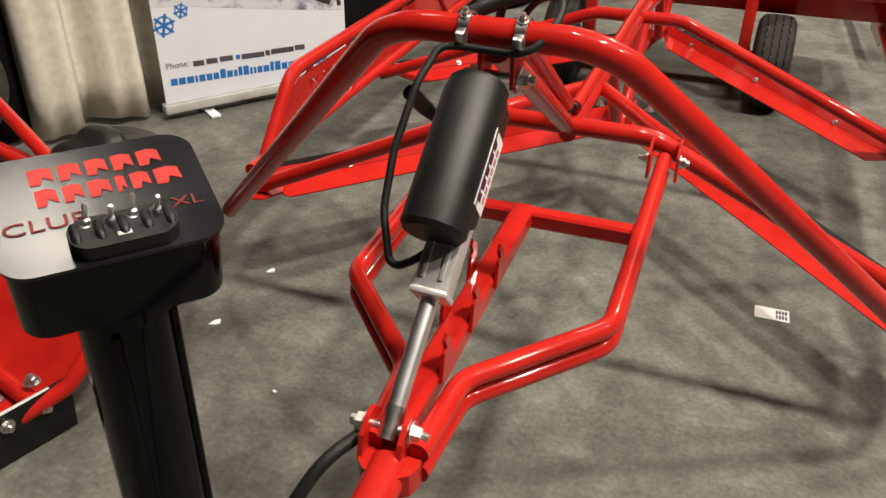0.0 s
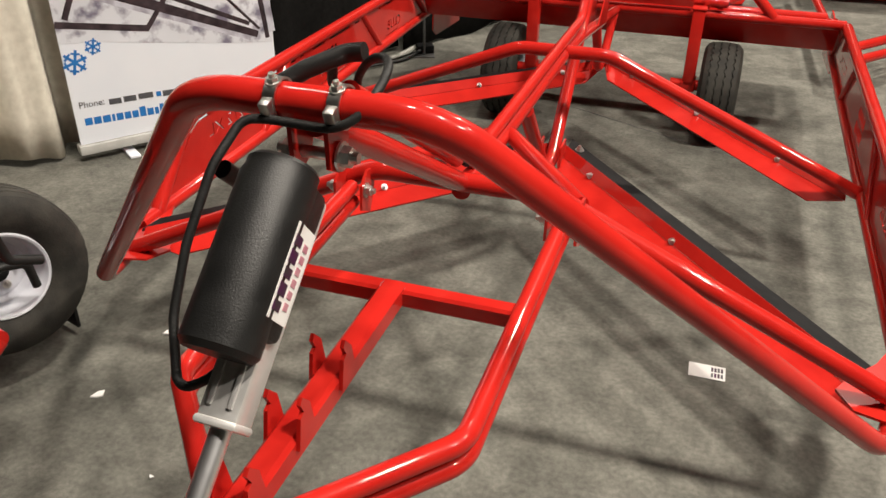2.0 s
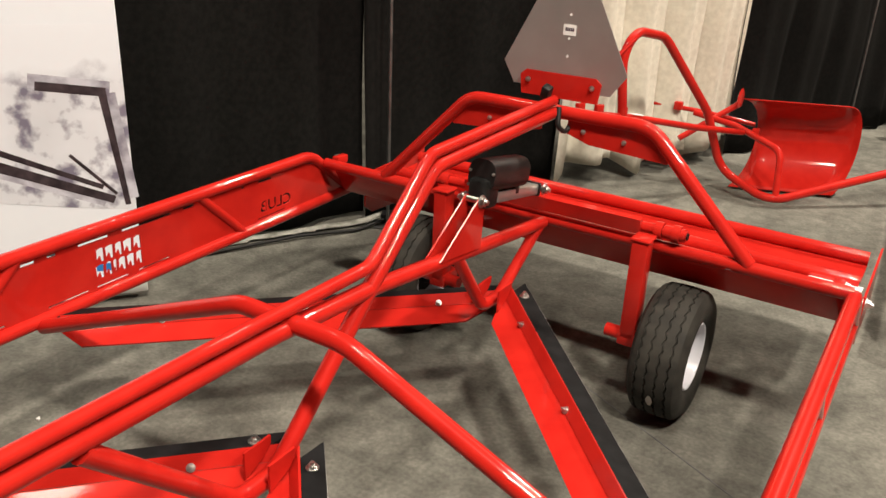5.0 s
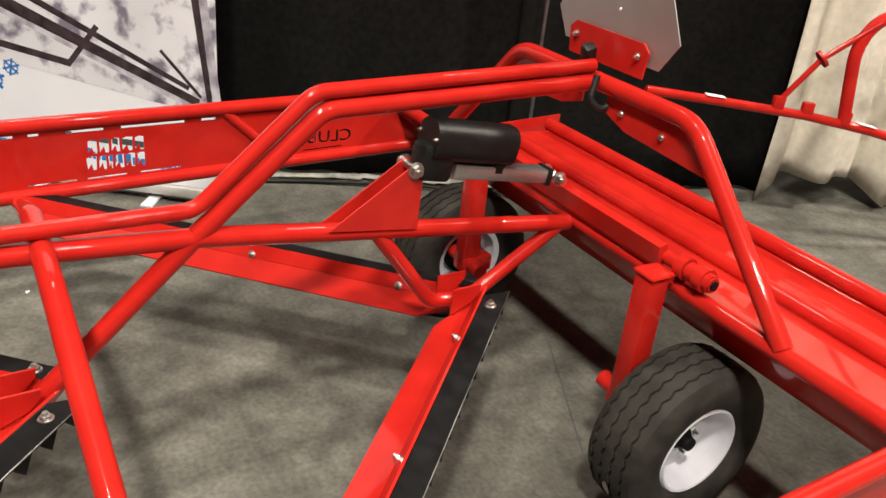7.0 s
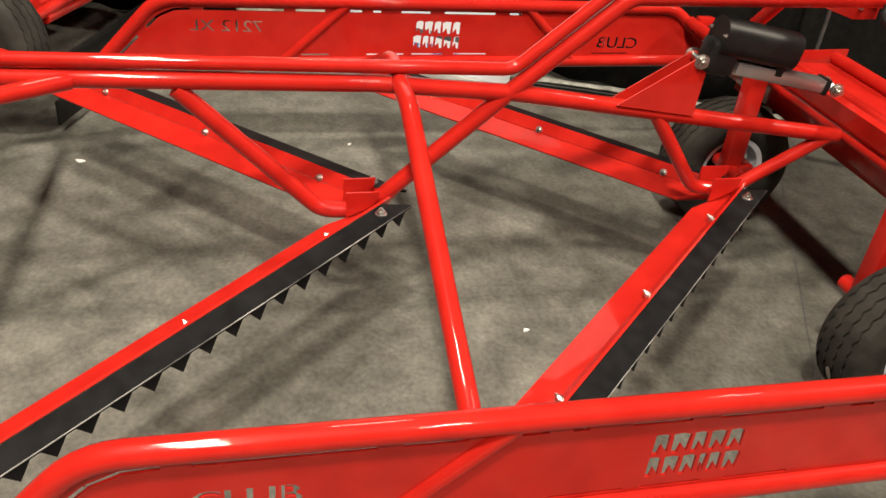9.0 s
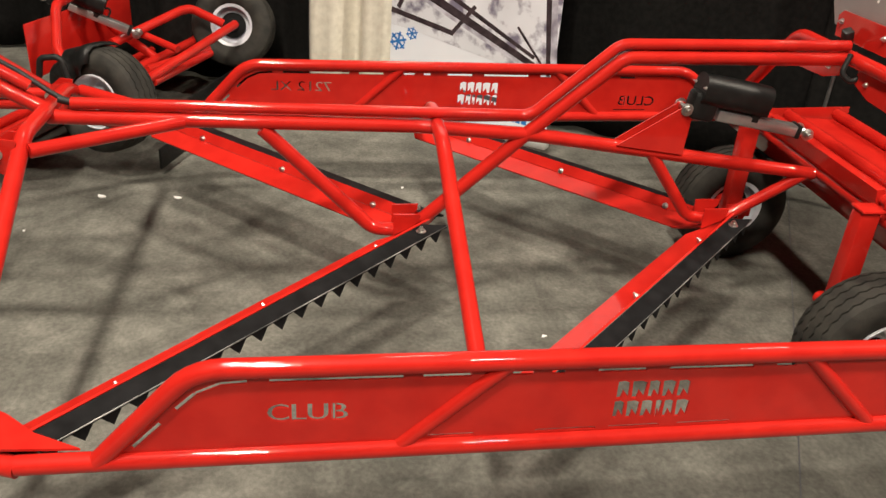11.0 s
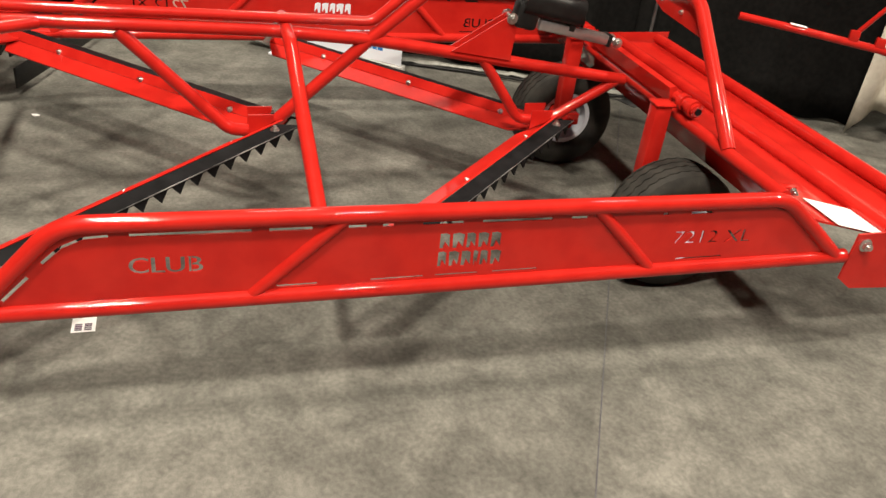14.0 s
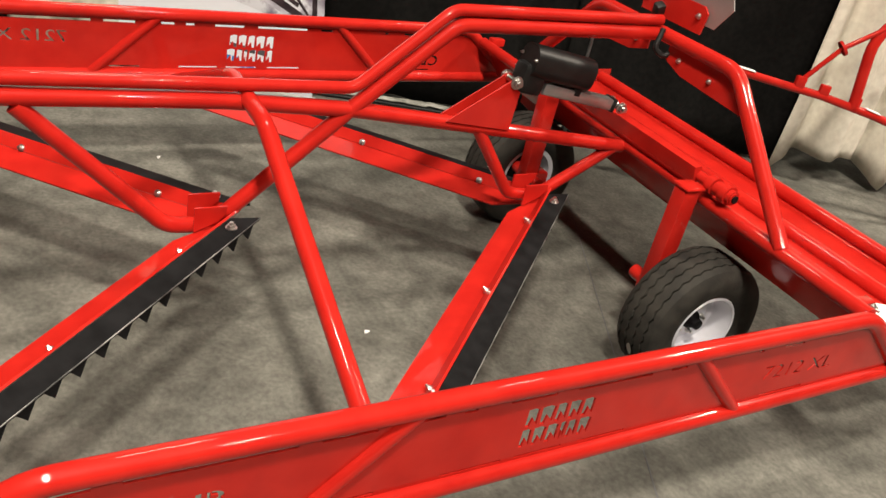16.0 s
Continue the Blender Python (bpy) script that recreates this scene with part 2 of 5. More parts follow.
def prism_into(bm, outline, depth, m=Matrix()):
    """A flat outline (x, y) pulled to z = +-depth / 2, laid by m."""
    low = [bm.verts.new(m @ Vector((x, y, -depth / 2))) for x, y in outline]
    top = [bm.verts.new(m @ Vector((x, y, depth / 2))) for x, y in outline]
    bm.faces.new(low[::-1])
    bm.faces.new(top)
    n = len(low)
    for q in range(n):
        bm.faces.new((low[q], low[(q + 1) % n], top[(q + 1) % n], top[q]))
    return bm


def prism(name, outline, depth, m, material, parent=None, label="", smooth=35):
    return part(name, prism_into(bmesh.new(), outline, depth, m), material, parent, label, smooth)


def rod_into(bm, a, b, r, seg=14):
    return tube_into(bm, [a, b], r, seg=seg)


def basis(x, y, z, at=(0, 0, 0)):
    """A pose whose axes are the given directions."""
    m = Matrix.Identity(4)
    for c, v in enumerate((x, y, z)):
        m.col[c][:3] = Vector(v).normalized()
    m.translation = at
    return m


def along(a, b, up=(0, 0, 1)):
    """A pose at a whose z axis points to b and whose y axis is near up."""
    z = (Vector(b) - Vector(a)).normalized()
    x = Vector(up).cross(z).normalized()
    return basis(x, z.cross(x), z, a)


def lathe_into(bm, profile, m, seg=40, closed=True):
    """A profile of (radius, height) turned round the z axis of m."""
    rings = []
    for q in range(seg):
        a = 2 * math.pi * q / seg
        rings.append([bm.verts.new(m @ Vector((r * math.cos(a), r * math.sin(a), h))) for r, h in profile])
    n = len(profile)
    for q in range(seg):
        s, e = rings[q], rings[(q + 1) % seg]
        for k in range(n if closed else n - 1):
            bm.faces.new((s[k], e[k], e[(k + 1) % n], s[(k + 1) % n]))
    return bm


def round_rect(w, d, r, x0=0.0, y0=0.0, n=6):
    pts = []
    for cx, cy, a0 in ((w - r, r, -90), (w - r, d - r, 0), (r, d - r, 90), (r, r, 180)):
        for q in range(n + 1):
            a = radians(a0 + 90 * q / n)
            pts.append((x0 + cx + r * math.cos(a), y0 + cy + r * math.sin(a)))
    return pts


def hexbolt_into(bm, at, way, r=0.011, h=0.008):
    m = along(at, Vector(at) + Vector(way), (0.31, 0.2, 0.93))
    bmesh.ops.create_cone(bm, cap_ends=True, segments=16, radius1=r * 1.35, radius2=r * 1.35, depth=0.003, matrix=m @ pose(0, 0, 0.0015))
    bmesh.ops.create_cone(bm, cap_ends=True, segments=6, radius1=r, radius2=r * 0.94, depth=h, matrix=m @ pose(0, 0, 0.003 + h / 2))
    bmesh.ops.create_cone(bm, cap_ends=True, segments=10, radius1=r * 0.55, radius2=r * 0.5, depth=h, matrix=m @ pose(0, 0, 0.006 + h))
    return bm


def bolt(at, way, parent, r=0.011, h=0.008, name="bolt"):
    return part(name, hexbolt_into(bmesh.new(), at, way, r, h), ZINC, parent)


def letters(text, height, m, depth=0.002, bold=0.0):
    """A mesh of raised letters, centred, cap height as given."""
    cu = bpy.data.curves.new("letters", "FONT")
    cu.body, cu.size, cu.align_x, cu.align_y, cu.extrude, cu.resolution_u = text, height / 0.69, "CENTER", "CENTER", depth / 2, 3
    cu.offset = bold
    ob = bpy.data.objects.new("letters", cu)
    scene.collection.objects.link(ob)
    me = bpy.data.meshes.new_from_object(ob.evaluated_get(bpy.context.evaluated_depsgraph_get()))
    bpy.data.objects.remove(ob)
    me.transform(m)
    return me


def text(name, body, height, m, material, parent, depth=0.002):
    me = letters(body, height, m, depth)
    me.materials.clear()
    me.materials.append(material)
    ob = new(name, me)
    ob.parent = parent
    return ob


def cut(ob, tools):
    """Cuts the tool meshes out of ob's mesh."""
    joined = bmesh.new()
    for me in tools:
        joined.from_mesh(me)
    me = bpy.data.meshes.new("cutter")
    joined.to_mesh(me)
    joined.free()
    tool = new("cutter", me)
    mod = ob.modifiers.new("cut", "BOOLEAN")
    mod.object, mod.operation, mod.solver = tool, "DIFFERENCE", "EXACT"
    mod.use_self = True
    bpy.context.view_layer.update()
    made = bpy.data.meshes.new_from_object(ob.evaluated_get(bpy.context.evaluated_depsgraph_get()))
    ob.modifiers.clear()
    bpy.data.objects.remove(tool)
    ob.data = made
    return ob


# ---- the hall: floor, drapes, far walls ----
def floor_sheet():
    bm = bmesh.new()
    box_into(bm, (46, 46, 0.1), pose(2, 2, -0.05))
    return tagged(part("floor", bm, CARPET, None, "worn grey exhibition hall carpet with dark stains"), category="floor", kind="structure")


floor_sheet()
for n_, (sx, sy, px, py) in {"wall_north": (46, 0.3, 2, 25), "wall_south": (46, 0.3, 2, -21), "wall_east": (0.3, 46, 25, 2), "wall_west": (0.3, 46, -21, 2)}.items():
    w_ = box(n_, (sx, sy, 10), pose(px, py, 5), HALL_WALL, None, 0, "plain grey painted hall wall")
    tagged(w_, category="wall", kind="structure")
tagged(box("ceiling", (46, 46, 0.3), pose(2, 2, 10.15), HALL_CEIL, None, 0, "dark painted hall ceiling"), category="ceiling", kind="structure")

def wall_at(y):
    return Vector((-2.22 + 0.42 * y, y, 0))


def drape(label, y0, y1, height, material, folds, depth, seed, hem=0.02, back=0.0, jag=0.0):
    """A hanging cloth with folds along the drape line, from y0 to y1."""
    rng = random.Random(seed)
    a, b = wall_at(y0), wall_at(y1)
    d = b - a
    n = Vector((d.y, -d.x, 0)).normalized()
    length = d.length
    cols = max(24, int(length * 46))
    ph = [rng.uniform(0, 6.28) for _ in range(4)]
    bm = bmesh.new()
    grid = []
    for i in range(cols + 1):
        u = i / cols
        sx = u * length
        wob = math.sin(folds * sx * 6.28 + ph[0] + 1.2 * math.sin(sx * 2.1 + ph[1])) + 0.5 * math.sin(folds * 2.3 * sx * 6.28 + ph[2])
        col = []
        for k in range(13):
            v = k / 12
            sway = depth * wob * (1.0 - 0.55 * v) + 0.012 * math.sin(9 * v + 3 * sx + ph[3])
            lift = hem + (0.012 * math.sin(7 * sx + ph[1]) + 0.008 * math.sin(23 * sx) + jag * abs(math.sin(5.2 * sx + 0.4 * math.sin(11 * sx)))) * (k == 0)
            col.append(bm.verts.new(a + d * u - n * back + n * sway + Vector((0, 0, max(0.004, lift) if k == 0 else height * v))))
        grid.append(col)
    for i in range(cols):
        for k in range(12):
            bm.faces.new((grid[i][k], grid[i + 1][k], grid[i + 1][k + 1], grid[i][k + 1]))
    ob = part("drape", bm, material, None, label, smooth=80)
    mod = ob.modifiers.new("cloth", "SOLIDIFY")
    mod.thickness = 0.003
    return tagged(ob, category="curtain", group="pipe and drape curtains")


drape("black pleated drape hanging to the carpet", -4.6, -0.04, 2.44, BLACK_DRAPE, 2.2, 0.035, 1, 0.02, 0.12)
drape("beige pleated drape hanging beside the banner", -0.05, 0.80, 2.44, BEIGE_DRAPE, 2.9, 0.06, 2, 0.02, 0.09)
drape("black flat drape behind the trail groomer", 0.78, 2.36, 2.44, BLACK_DRAPE, 1.5, 0.018, 3, 0.02, 0.15)
drape("black flat drape behind the trail groomer", 2.34, 3.52, 2.44, BLACK_DRAPE, 1.3, 0.018, 4, 0.01, 0.11)
drape("beige drape with a hem bunched on the floor", 3.44, 4.88, 2.44, BEIGE_DRAPE, 2.6, 0.075, 5, 0.012, 0.0, 0.13)
drape("black pleated drape behind the red plow", 4.86, 6.17, 2.44, BLACK_DRAPE, 1.8, 0.03, 6)
drape("black pleated drape behind the red plow", 6.17, 7.30, 2.44, BLACK_DRAPE, 1.8, 0.03, 7)
drape("beige pleated drape beside the far banner", 7.25, 8.1, 2.44, BEIGE_DRAPE, 3.0, 0.04, 8)
drape("black pleated drape at the end of the row", 8.5, 18.0, 2.44, BLACK_DRAPE, 1.4, 0.04, 9)

# ---- the trail groomer ----
R1, R2 = 0.021, 0.016
groomer = thing("trail_groomer", "red powder-coated tubular steel snow trail groomer on transport wheels", "snow groomer")


def top_z(y):
    return 0.519 + 0.014 * y


def low_z(y):
    return 0.304 + 0.026 * y


def hole_blocks(m):
    """Two rows of slanted blocks with a slash through them, as cut-outs."""
    tools = []
    for row, (z, widths) in enumerate(((0.0255, (0.028, 0.029, 0.026, 0.026, 0.028)), (-0.0255, (0.024, 0.025, 0.027, 0.011, 0.023, 0.026)))):
        y = -0.083
        for k, w in enumerate(widths):
            bm = bmesh.new()
            t, b = 0.0225, -0.0225
            slant = 0.006 * (1 if k % 2 else -1)
            prism_into(bm, [(y + 0.002, z + b), (y + w * 0.42, z + b), (y + w * 0.55, z - 0.003), (y + w, z + b + 0.003), (y + w + slant * 0.3, z + t - 0.005), (y + w * 0.55, z + t), (y - slant * 0.2, z + t - 0.002)], 0.05, m)
            me = bpy.data.meshes.new("hole")
            bmesh.ops.recalc_face_normals(bm, faces=bm.faces)
            bm.to_mesh(me)
            bm.free()
            tools.append(me)
            y += w + 0.0055
    return tools


def slot_mesh(points, half, x):
    bm = bmesh.new()
    for (ya, za), (yb, zb) in zip(points, points[1:]):
        m = along((x, ya, za), (x, yb, zb), (0, 0, 1))
        box_into(bm, (0.05, 2 * half, math.hypot(yb - ya, zb - za)), m @ pose(0, 0, math.hypot(yb - ya, zb - za) / 2))
    me = bpy.data.meshes.new("slot")
    bm.to_mesh(me)
    bm.free()
    return me


def side_panel(side):
    x = 0.95 if side > 0 else -0.97
    panel = new("side_panel")
    panel.parent = groomer
    front, rear = -0.352, 1.875
    tube("top_rail", [(x, front, low_z(front)), (x, -0.150, top_z(-0.150)), (x, 0.8, top_z(0.8)), (x, 1.655, top_z(1.655)), (x, rear, low_z(rear) + 0.01)], R1, panel, bend=0.13)
    tube("bottom_rail", [(x, -0.50 if side > 0 else -0.425, low_z(-0.5) + 0.004), (x, 0.6, low_z(0.6)), (x, 1.915, low_z(1.915))], R1, panel)
    tube("brace", [(x, 0.238, low_z(0.24)), (x, 0.468, top_z(0.47))], 0.0165, panel)
    tube("brace", [(x, 1.090, top_z(1.1)), (x, 1.292, low_z(1.29))], 0.0165, panel)
    outline = [(-0.322, low_z(-0.3) + 0.014), (-0.145, top_z(0) - 0.030), (-0.075, top_z(0) - 0.019), (1.60, top_z(1.6) - 0.019), (1.67, top_z(1.6) - 0.035), (1.855, low_z(1.85) + 0.016)]
    m = basis((0, 1, 0), (0, 0, 1), (1, 0, 0), (x, 0, 0))
    plate = prism("panel_plate", outline, 0.005, m, RED, panel, smooth=0)
    facing = basis((0, side, 0), (0, 0, 1), (side, 0, 0))
    tools = hole_blocks(Matrix.Translation((x, 0.774, 0.4225)) @ facing)
    club_y, model_y = (0.062, 1.455) if side > 0 else (1.455, 0.062)
    tools.append(letters("CLUB", 0.040, Matrix.Translation((x, club_y, 0.408)) @ facing @ Matrix.Diagonal((1.12, 1, 1, 1)), 0.05, 0.0012))
    tools.append(letters("7212 XL", 0.038, Matrix.Translation((x, model_y, 0.432)) @ facing @ Matrix.Diagonal((1.25, 1, 1, 1)), 0.05))
    for a, b in ((-0.009, 0.249), (0.288, 0.385), (0.468, 0.510), (0.548, 0.575), (0.645, 0.746), (0.795, 0.978), (1.029, 1.072), (1.286, 1.300), (1.368, 1.432)):
        tools.append(slot_mesh([(a, top_z(a) - 0.030), (b, top_z(b) - 0.030)], 0.0042, x))
    for a, b in ((0.306, 0.40), (0.53, 0.66), (0.69, 0.80), (0.84, 0.96), (1.36, 1.50)):
        tools.append(slot_mesh([(a, low_z(a) + 0.029), (b, low_z(b) + 0.029)], 0.0028, x))
    tools.append(slot_mesh([(-0.279, 0.332), (-0.220, 0.392)], 0.0042, x))
    tools.append(slot_mesh([(-0.190, 0.424), (-0.150, 0.462), (-0.102, 0.484), (-0.051, 0.488)], 0.0042, x))
    cut(plate, tools)
    # stencil bridges that hold the inner islands of the letters
    for dy in (0.0405, 0.0475):
        box("stencil_bridge", (0.004, 0.0022, 0.040), pose(x, club_y + side * (dy + 0.008), 0.408), RED, panel, 0)
    if side < 0:
        panel.location = (0, -0.070, 0.042)
    return panel


for sd in (1, -1):
    side_panel(sd)

# spine, conduit and bent braces in the middle plane
tube("spine", [(0, -0.655, 0.672), (0, 0.36, 0.668), (0, 0.70, 0.648), (0, 1.625, 0.536)], R1, groomer, bend=0.3)
tube("cable_conduit", [(0, -0.590, 0.712), (0, 0.685, 0.708), (0, 0.925, 0.925), (0, 1.62, 0.944)], R2, groomer, bend=0.07)
tube("main_strut", [(0, -0.085, 0.650), (0, 0.235, 0.335), (0, 0.345, 0.330), (0, 0.68, 0.650), (0, 0.945, 0.888), (0, 1.65, 0.906)], R1, groomer, bend=0.075)
tube("rear_strut", [(0, 1.075, 0.600), (0, 1.235, 0.385), (0, 1.345, 0.372), (0, 1.60, 0.535)], 0.0185, groomer, bend=0.06)
tube("cross_bow", [(-0.955, 0.43, 0.345), (-0.145, 0.412, 0.675), (0.145, 0.412, 0.675), (0.945, 0.44, 0.318)], R1, groomer, bend=0.14)
tube("front_bow", [(-0.90, -0.62, 0.345), (-0.19, -0.655, 0.692), (0.19, -0.655, 0.692), (0.90, -0.62, 0.345)], R1, groomer, bend=0.14)
for sd in (1, -1):
    tube("bow_brace", [(0.01 * sd, -0.300, 0.668), (0.245 * sd, -0.630, 0.668)], 0.0185, groomer)

# high front arch with the riser that joins it to the spine
tube("front_arch", [(-0.955, -0.50, 0.312), (-0.895, -0.745, 0.330), (-0.165, -1.275, 1.067), (0.165, -1.275, 1.067), (0.885, -0.735, 0.300), (0.945, -0.50, 0.285)], 0.0225, groomer, bend=0.15)
tube("riser", [(0, -0.655, 0.690), (0, -1.262, 1.040)], R1, groomer)
tube("riser_conduit", [(0, -0.690, 0.756), (0, -1.165, 1.046)], R2, groomer)
tube("conduit_plug", [(0, -0.580, 0.712), (0, -0.622, 0.722)], 0.0105, groomer, CABLE, label="black cable plug")
for sd in (1, -1):
    m = basis((sd, 0, 0), (0, 1, 0), (0, 0, 1), (0.92 * sd, -0.58, 0.322 if sd > 0 else 0.345))
    prism("corner_plate", [(-0.02, -0.10), (0.015, -0.02), (0.02, 0.20), (-0.03, 0.10), (-0.09, 0.03), (-0.12, -0.02), (-0.09, -0.08)], 0.006, m, RED, groomer)

# V-shaped blades: a bent carrier, a black wear plate behind it and a toothed strip below
def v_blade(name, free_y, free_z, slope, droop, lift):
    """free_y, free_z: where the carrier's front edge would cross the middle plane."""
    for sd in (1, -1):
        arm = new(name)
        arm.parent = groomer
        d = Vector((sd, -slope, droop[sd])).normalized()
        back = Vector((sd * slope, 1, 0)).normalized()
        up = Vector((0, 0, 1))
        o = Vector((0, free_y, free_z + lift[sd]))

        def run(pn, profile, x0, x1, material, label="", front0=None, front1=None):
            """A closed profile of (back, up) pulled along the arm from x0 to x1; front0, front1: where its front edge starts and ends."""
            bm = bmesh.new()
            rings = []
            for xe, xf in ((x0, front0), (x1, front1)):
                ring = []
                for u, w in profile:
                    xs = xe if xf is None or u > 0.03 else xf
                    ring.append(bm.verts.new(o + d * ((xs - u * abs(back.x)) / abs(d.x)) + back * u + up * w))
                rings.append(ring)
            n_ = len(profile)
            bm.faces.new(rings[0][::-1])
            bm.faces.new(rings[1])
            for q in range(n_):
                bm.faces.new((rings[0][q], rings[0][(q + 1) % n_], rings[1][(q + 1) % n_], rings[1][q]))
            bmesh.ops.bevel(bm, geom=[e for e in bm.edges if len(e.link_faces) == 2 and e.calc_face_angle(0) > 0.8], offset=0.0008, segments=1, affect="EDGES")
            return part(pn, bm, material, arm, label, smooth=25)

        run("flange", [(0.0, 0.0), (0.070, 0.022), (0.072, 0.017), (0.002, -0.005)], 0.006, 0.90, RED, "", 0.045, 0.80)
        run("back_leg", [(0.0685, 0.024), (0.088, 0.055), (0.093, 0.052), (0.074, 0.019)], 0.004, 0.905, RED)
        run("cutting_edge", [(0.094, 0.050), (0.146, 0.044), (0.146, 0.037), (0.090, 0.043)], 0.045, 0.915, BLACK_STEEL, "black steel cutting edge")
        run("bright_edge", [(0.1462, 0.0436), (0.1472, 0.0430), (0.1472, 0.0405), (0.1462, 0.0400)], 0.045, 0.912, EDGE_STEEL, "bright steel edge")
        start = (0.045 - 0.138 * abs(back.x)) / abs(d.x)
        length = (0.91 - 0.138 * abs(back.x)) / abs(d.x)
        pitch, q = 0.0665, start + 0.004
        saw = []
        while q + pitch < length:
            saw += [(q + 0.004, 0.002), (q + pitch * 0.5, -0.034), (q + pitch - 0.004, 0.002)]
            q += pitch
        m = Matrix.Identity(4)
        side_way = d.cross(up).normalized()
        m.col[0][:3], m.col[1][:3], m.col[2][:3] = d, (up - back * 0.12).normalized(), side_way
        m.translation = o + back * 0.138 + up * 0.036
        prism("serrated_strip", [(start, 0.008)] + saw + [(length, 0.008)], 0.005, m, BLACK_STEEL, arm, "black saw-toothed steel strip", smooth=0)
        face = (up * 0.020 - back * 0.031).normalized()
        for s_ in (0.145, 0.425, 0.708):
            bolt(o + d * ((s_ - 0.053) / abs(d.x)) + back * 0.073 + up * 0.030, face, arm, 0.0075, 0.006)
        bolt(o + d * ((0.085 - 0.118 * abs(back.x)) / abs(d.x)) + back * 0.118 + up * 0.047, up, arm, 0.011, 0.007)
    # two upright ears that hold the bent strut
    for sd in (1, -1):
        ear = [(free_y + 0.002, free_z + 0.012), (free_y + 0.002, free_z + 0.080), (free_y + 0.082, free_z + 0.082), (free_y + 0.080, free_z + 0.062), (free_y + 0.060, free_z + 0.040)]
        prism("strut_ear", ear, 0.006, Matrix.Translation((0.036 * sd, 0, 0)) @ prism_m, RED, groomer, smooth=0)


prism_m = basis((0, 1, 0), (0, 0, 1), (1, 0, 0))
v_blade("front_blade", 0.292, 0.320, 1.075, {1: -0.085, -1: 0.0}, {1: 0.0, -1: -0.004})
v_blade("rear_blade", 1.272, 0.346, 1.045, {1: -0.085, -1: 0.015}, {1: 0.0, -1: -0.026})

# rear rail, drop wall and smoothing pan
tube("rear_rail", [(-0.945, 1.645, 0.545), (0.945, 1.645, 0.545)], R1, groomer)
box("drop_wall", (1.86, 0.006, 0.150), pose(0, 1.700, 0.480, 31, 0, 0), RED, groomer, 0.001)
pan = new("smoothing_pan")
pan.parent = groomer
PAN = [(1.668, 0.540), (1.70, 0.500), (1.80, 0.464), (2.05, 0.408), (2.27, 0.404), (2.29, 0.42)]
bm = bmesh.new()
prism_into(bm, PAN + [(y - 0.002, z - 0.006) for y, z in reversed(PAN)], 1.87, basis((0, 1, 0), (0, 0, 1), (1, 0, 0)))
part("pan_sheet", bm, RED, pan, smooth=25)
tube("pan_tube", [(-0.935, 2.065, 0.420), (0.935, 2.065, 0.420)], 0.024, pan)
tube("pan_tube", [(-0.935, 2.290, 0.428), (0.935, 2.290, 0.428)], 0.024, pan)
for sd in (1, -1):
    m = basis((0, 1, 0), (0, 0, 1), (1, 0, 0), (0.965 * sd, 0, 0))
    prism("end_plate", [(1.925, 0.432), (2.36, 0.452), (2.36, 0.235), (1.965, 0.250), (1.915, 0.285)], 0.007, m, RED, pan, smooth=0)
    bolt((0.969 * sd, 1.957, 0.398), (sd, 0, 0), pan, 0.015, 0.012)
    box("hinge_lug", (0.03, 0.06, 0.030), pose(0.90 * sd, 1.675, 0.545 if sd > 0 else 0.565), RED, pan, 0.004)
    bolt((0.917 * sd, 1.690, 0.548 if sd > 0 else 0.568), (sd, 0, 0), pan, 0.008, 0.010)
# lift linkage: hinge shaft with lugs
tube("hinge_shaft", [(-0.47, 1.640, 0.598), (0.47, 1.640, 0.598)], 0.017, groomer)
for sd in (1, -1):
    bm = bmesh.new()
    for k, r in ((0.385, 0.027), (0.415, 0.022), (0.44, 0.028)):
        rod_into(bm, (sd * (k - 0.012), 1.640, 0.598), (sd * (k + 0.012), 1.640, 0.598), r, 18)
    rod_into(bm, (sd * 0.40, 1.640, 0.598), (sd * 0.465, 1.640, 0.598), 0.021, 18)
    part("pivot_collar", bm, RED, groomer)
    bm = bmesh.new()
    rod_into(bm, (sd * 0.464, 1.640, 0.598), (sd * 0.474, 1.640, 0.598), 0.011, 12)
    part("shaft_end", bm, BLACK_STEEL, groomer, "dark shaft end")
prism("pull_bar", [(-0.30, 0.012), (0.33, 0.012), (0.33, -0.012), (-0.30, -0.012)], 0.05, basis((1, 0, 0), (0, 1, 0.2), (0, -0.2, 1), (0, 1.626, 0.604)), RED, groomer)

# rear arch with gusset and sign
tube("rear_arch", [(-0.66, 1.645, 0.555), (-0.315, 1.645, 0.905), (0.315, 1.645, 0.905), (0.66, 1.645, 0.555)], 0.0215, groomer, bend=0.11)
GUSSET = [(0.045, 0.895), (0.300, 0.890), (0.395, 0.822), (0.375, 0.804), (0.12, 0.818), (0.045, 0.842)]
for sd in (1, -1):
    prism("gusset", [(sd * x, z) for x, z in GUSSET], 0.006, basis((1, 0, 0), (0, 0, 1), (0, -1, 0), (0, 1.645, 0)), RED, groomer, smooth=0)
    for gx, gz in ((0.10, 0.856), (0.235, 0.846)):
        bolt((sd * gx, 1.642, gz), (0, -1, 0), groomer, 0.006, 0.004)
prism("sign_bracket", [(-0.130, 0.945), (0.130, 0.945), (0.138, 1.005), (0.118, 1.022), (-0.118, 1.022), (-0.138, 1.005)], 0.006, basis((1, 0, 0), (0, 0, 1), (0, -1, 0), (0, 1.652, 0)), RED, groomer, smooth=0)
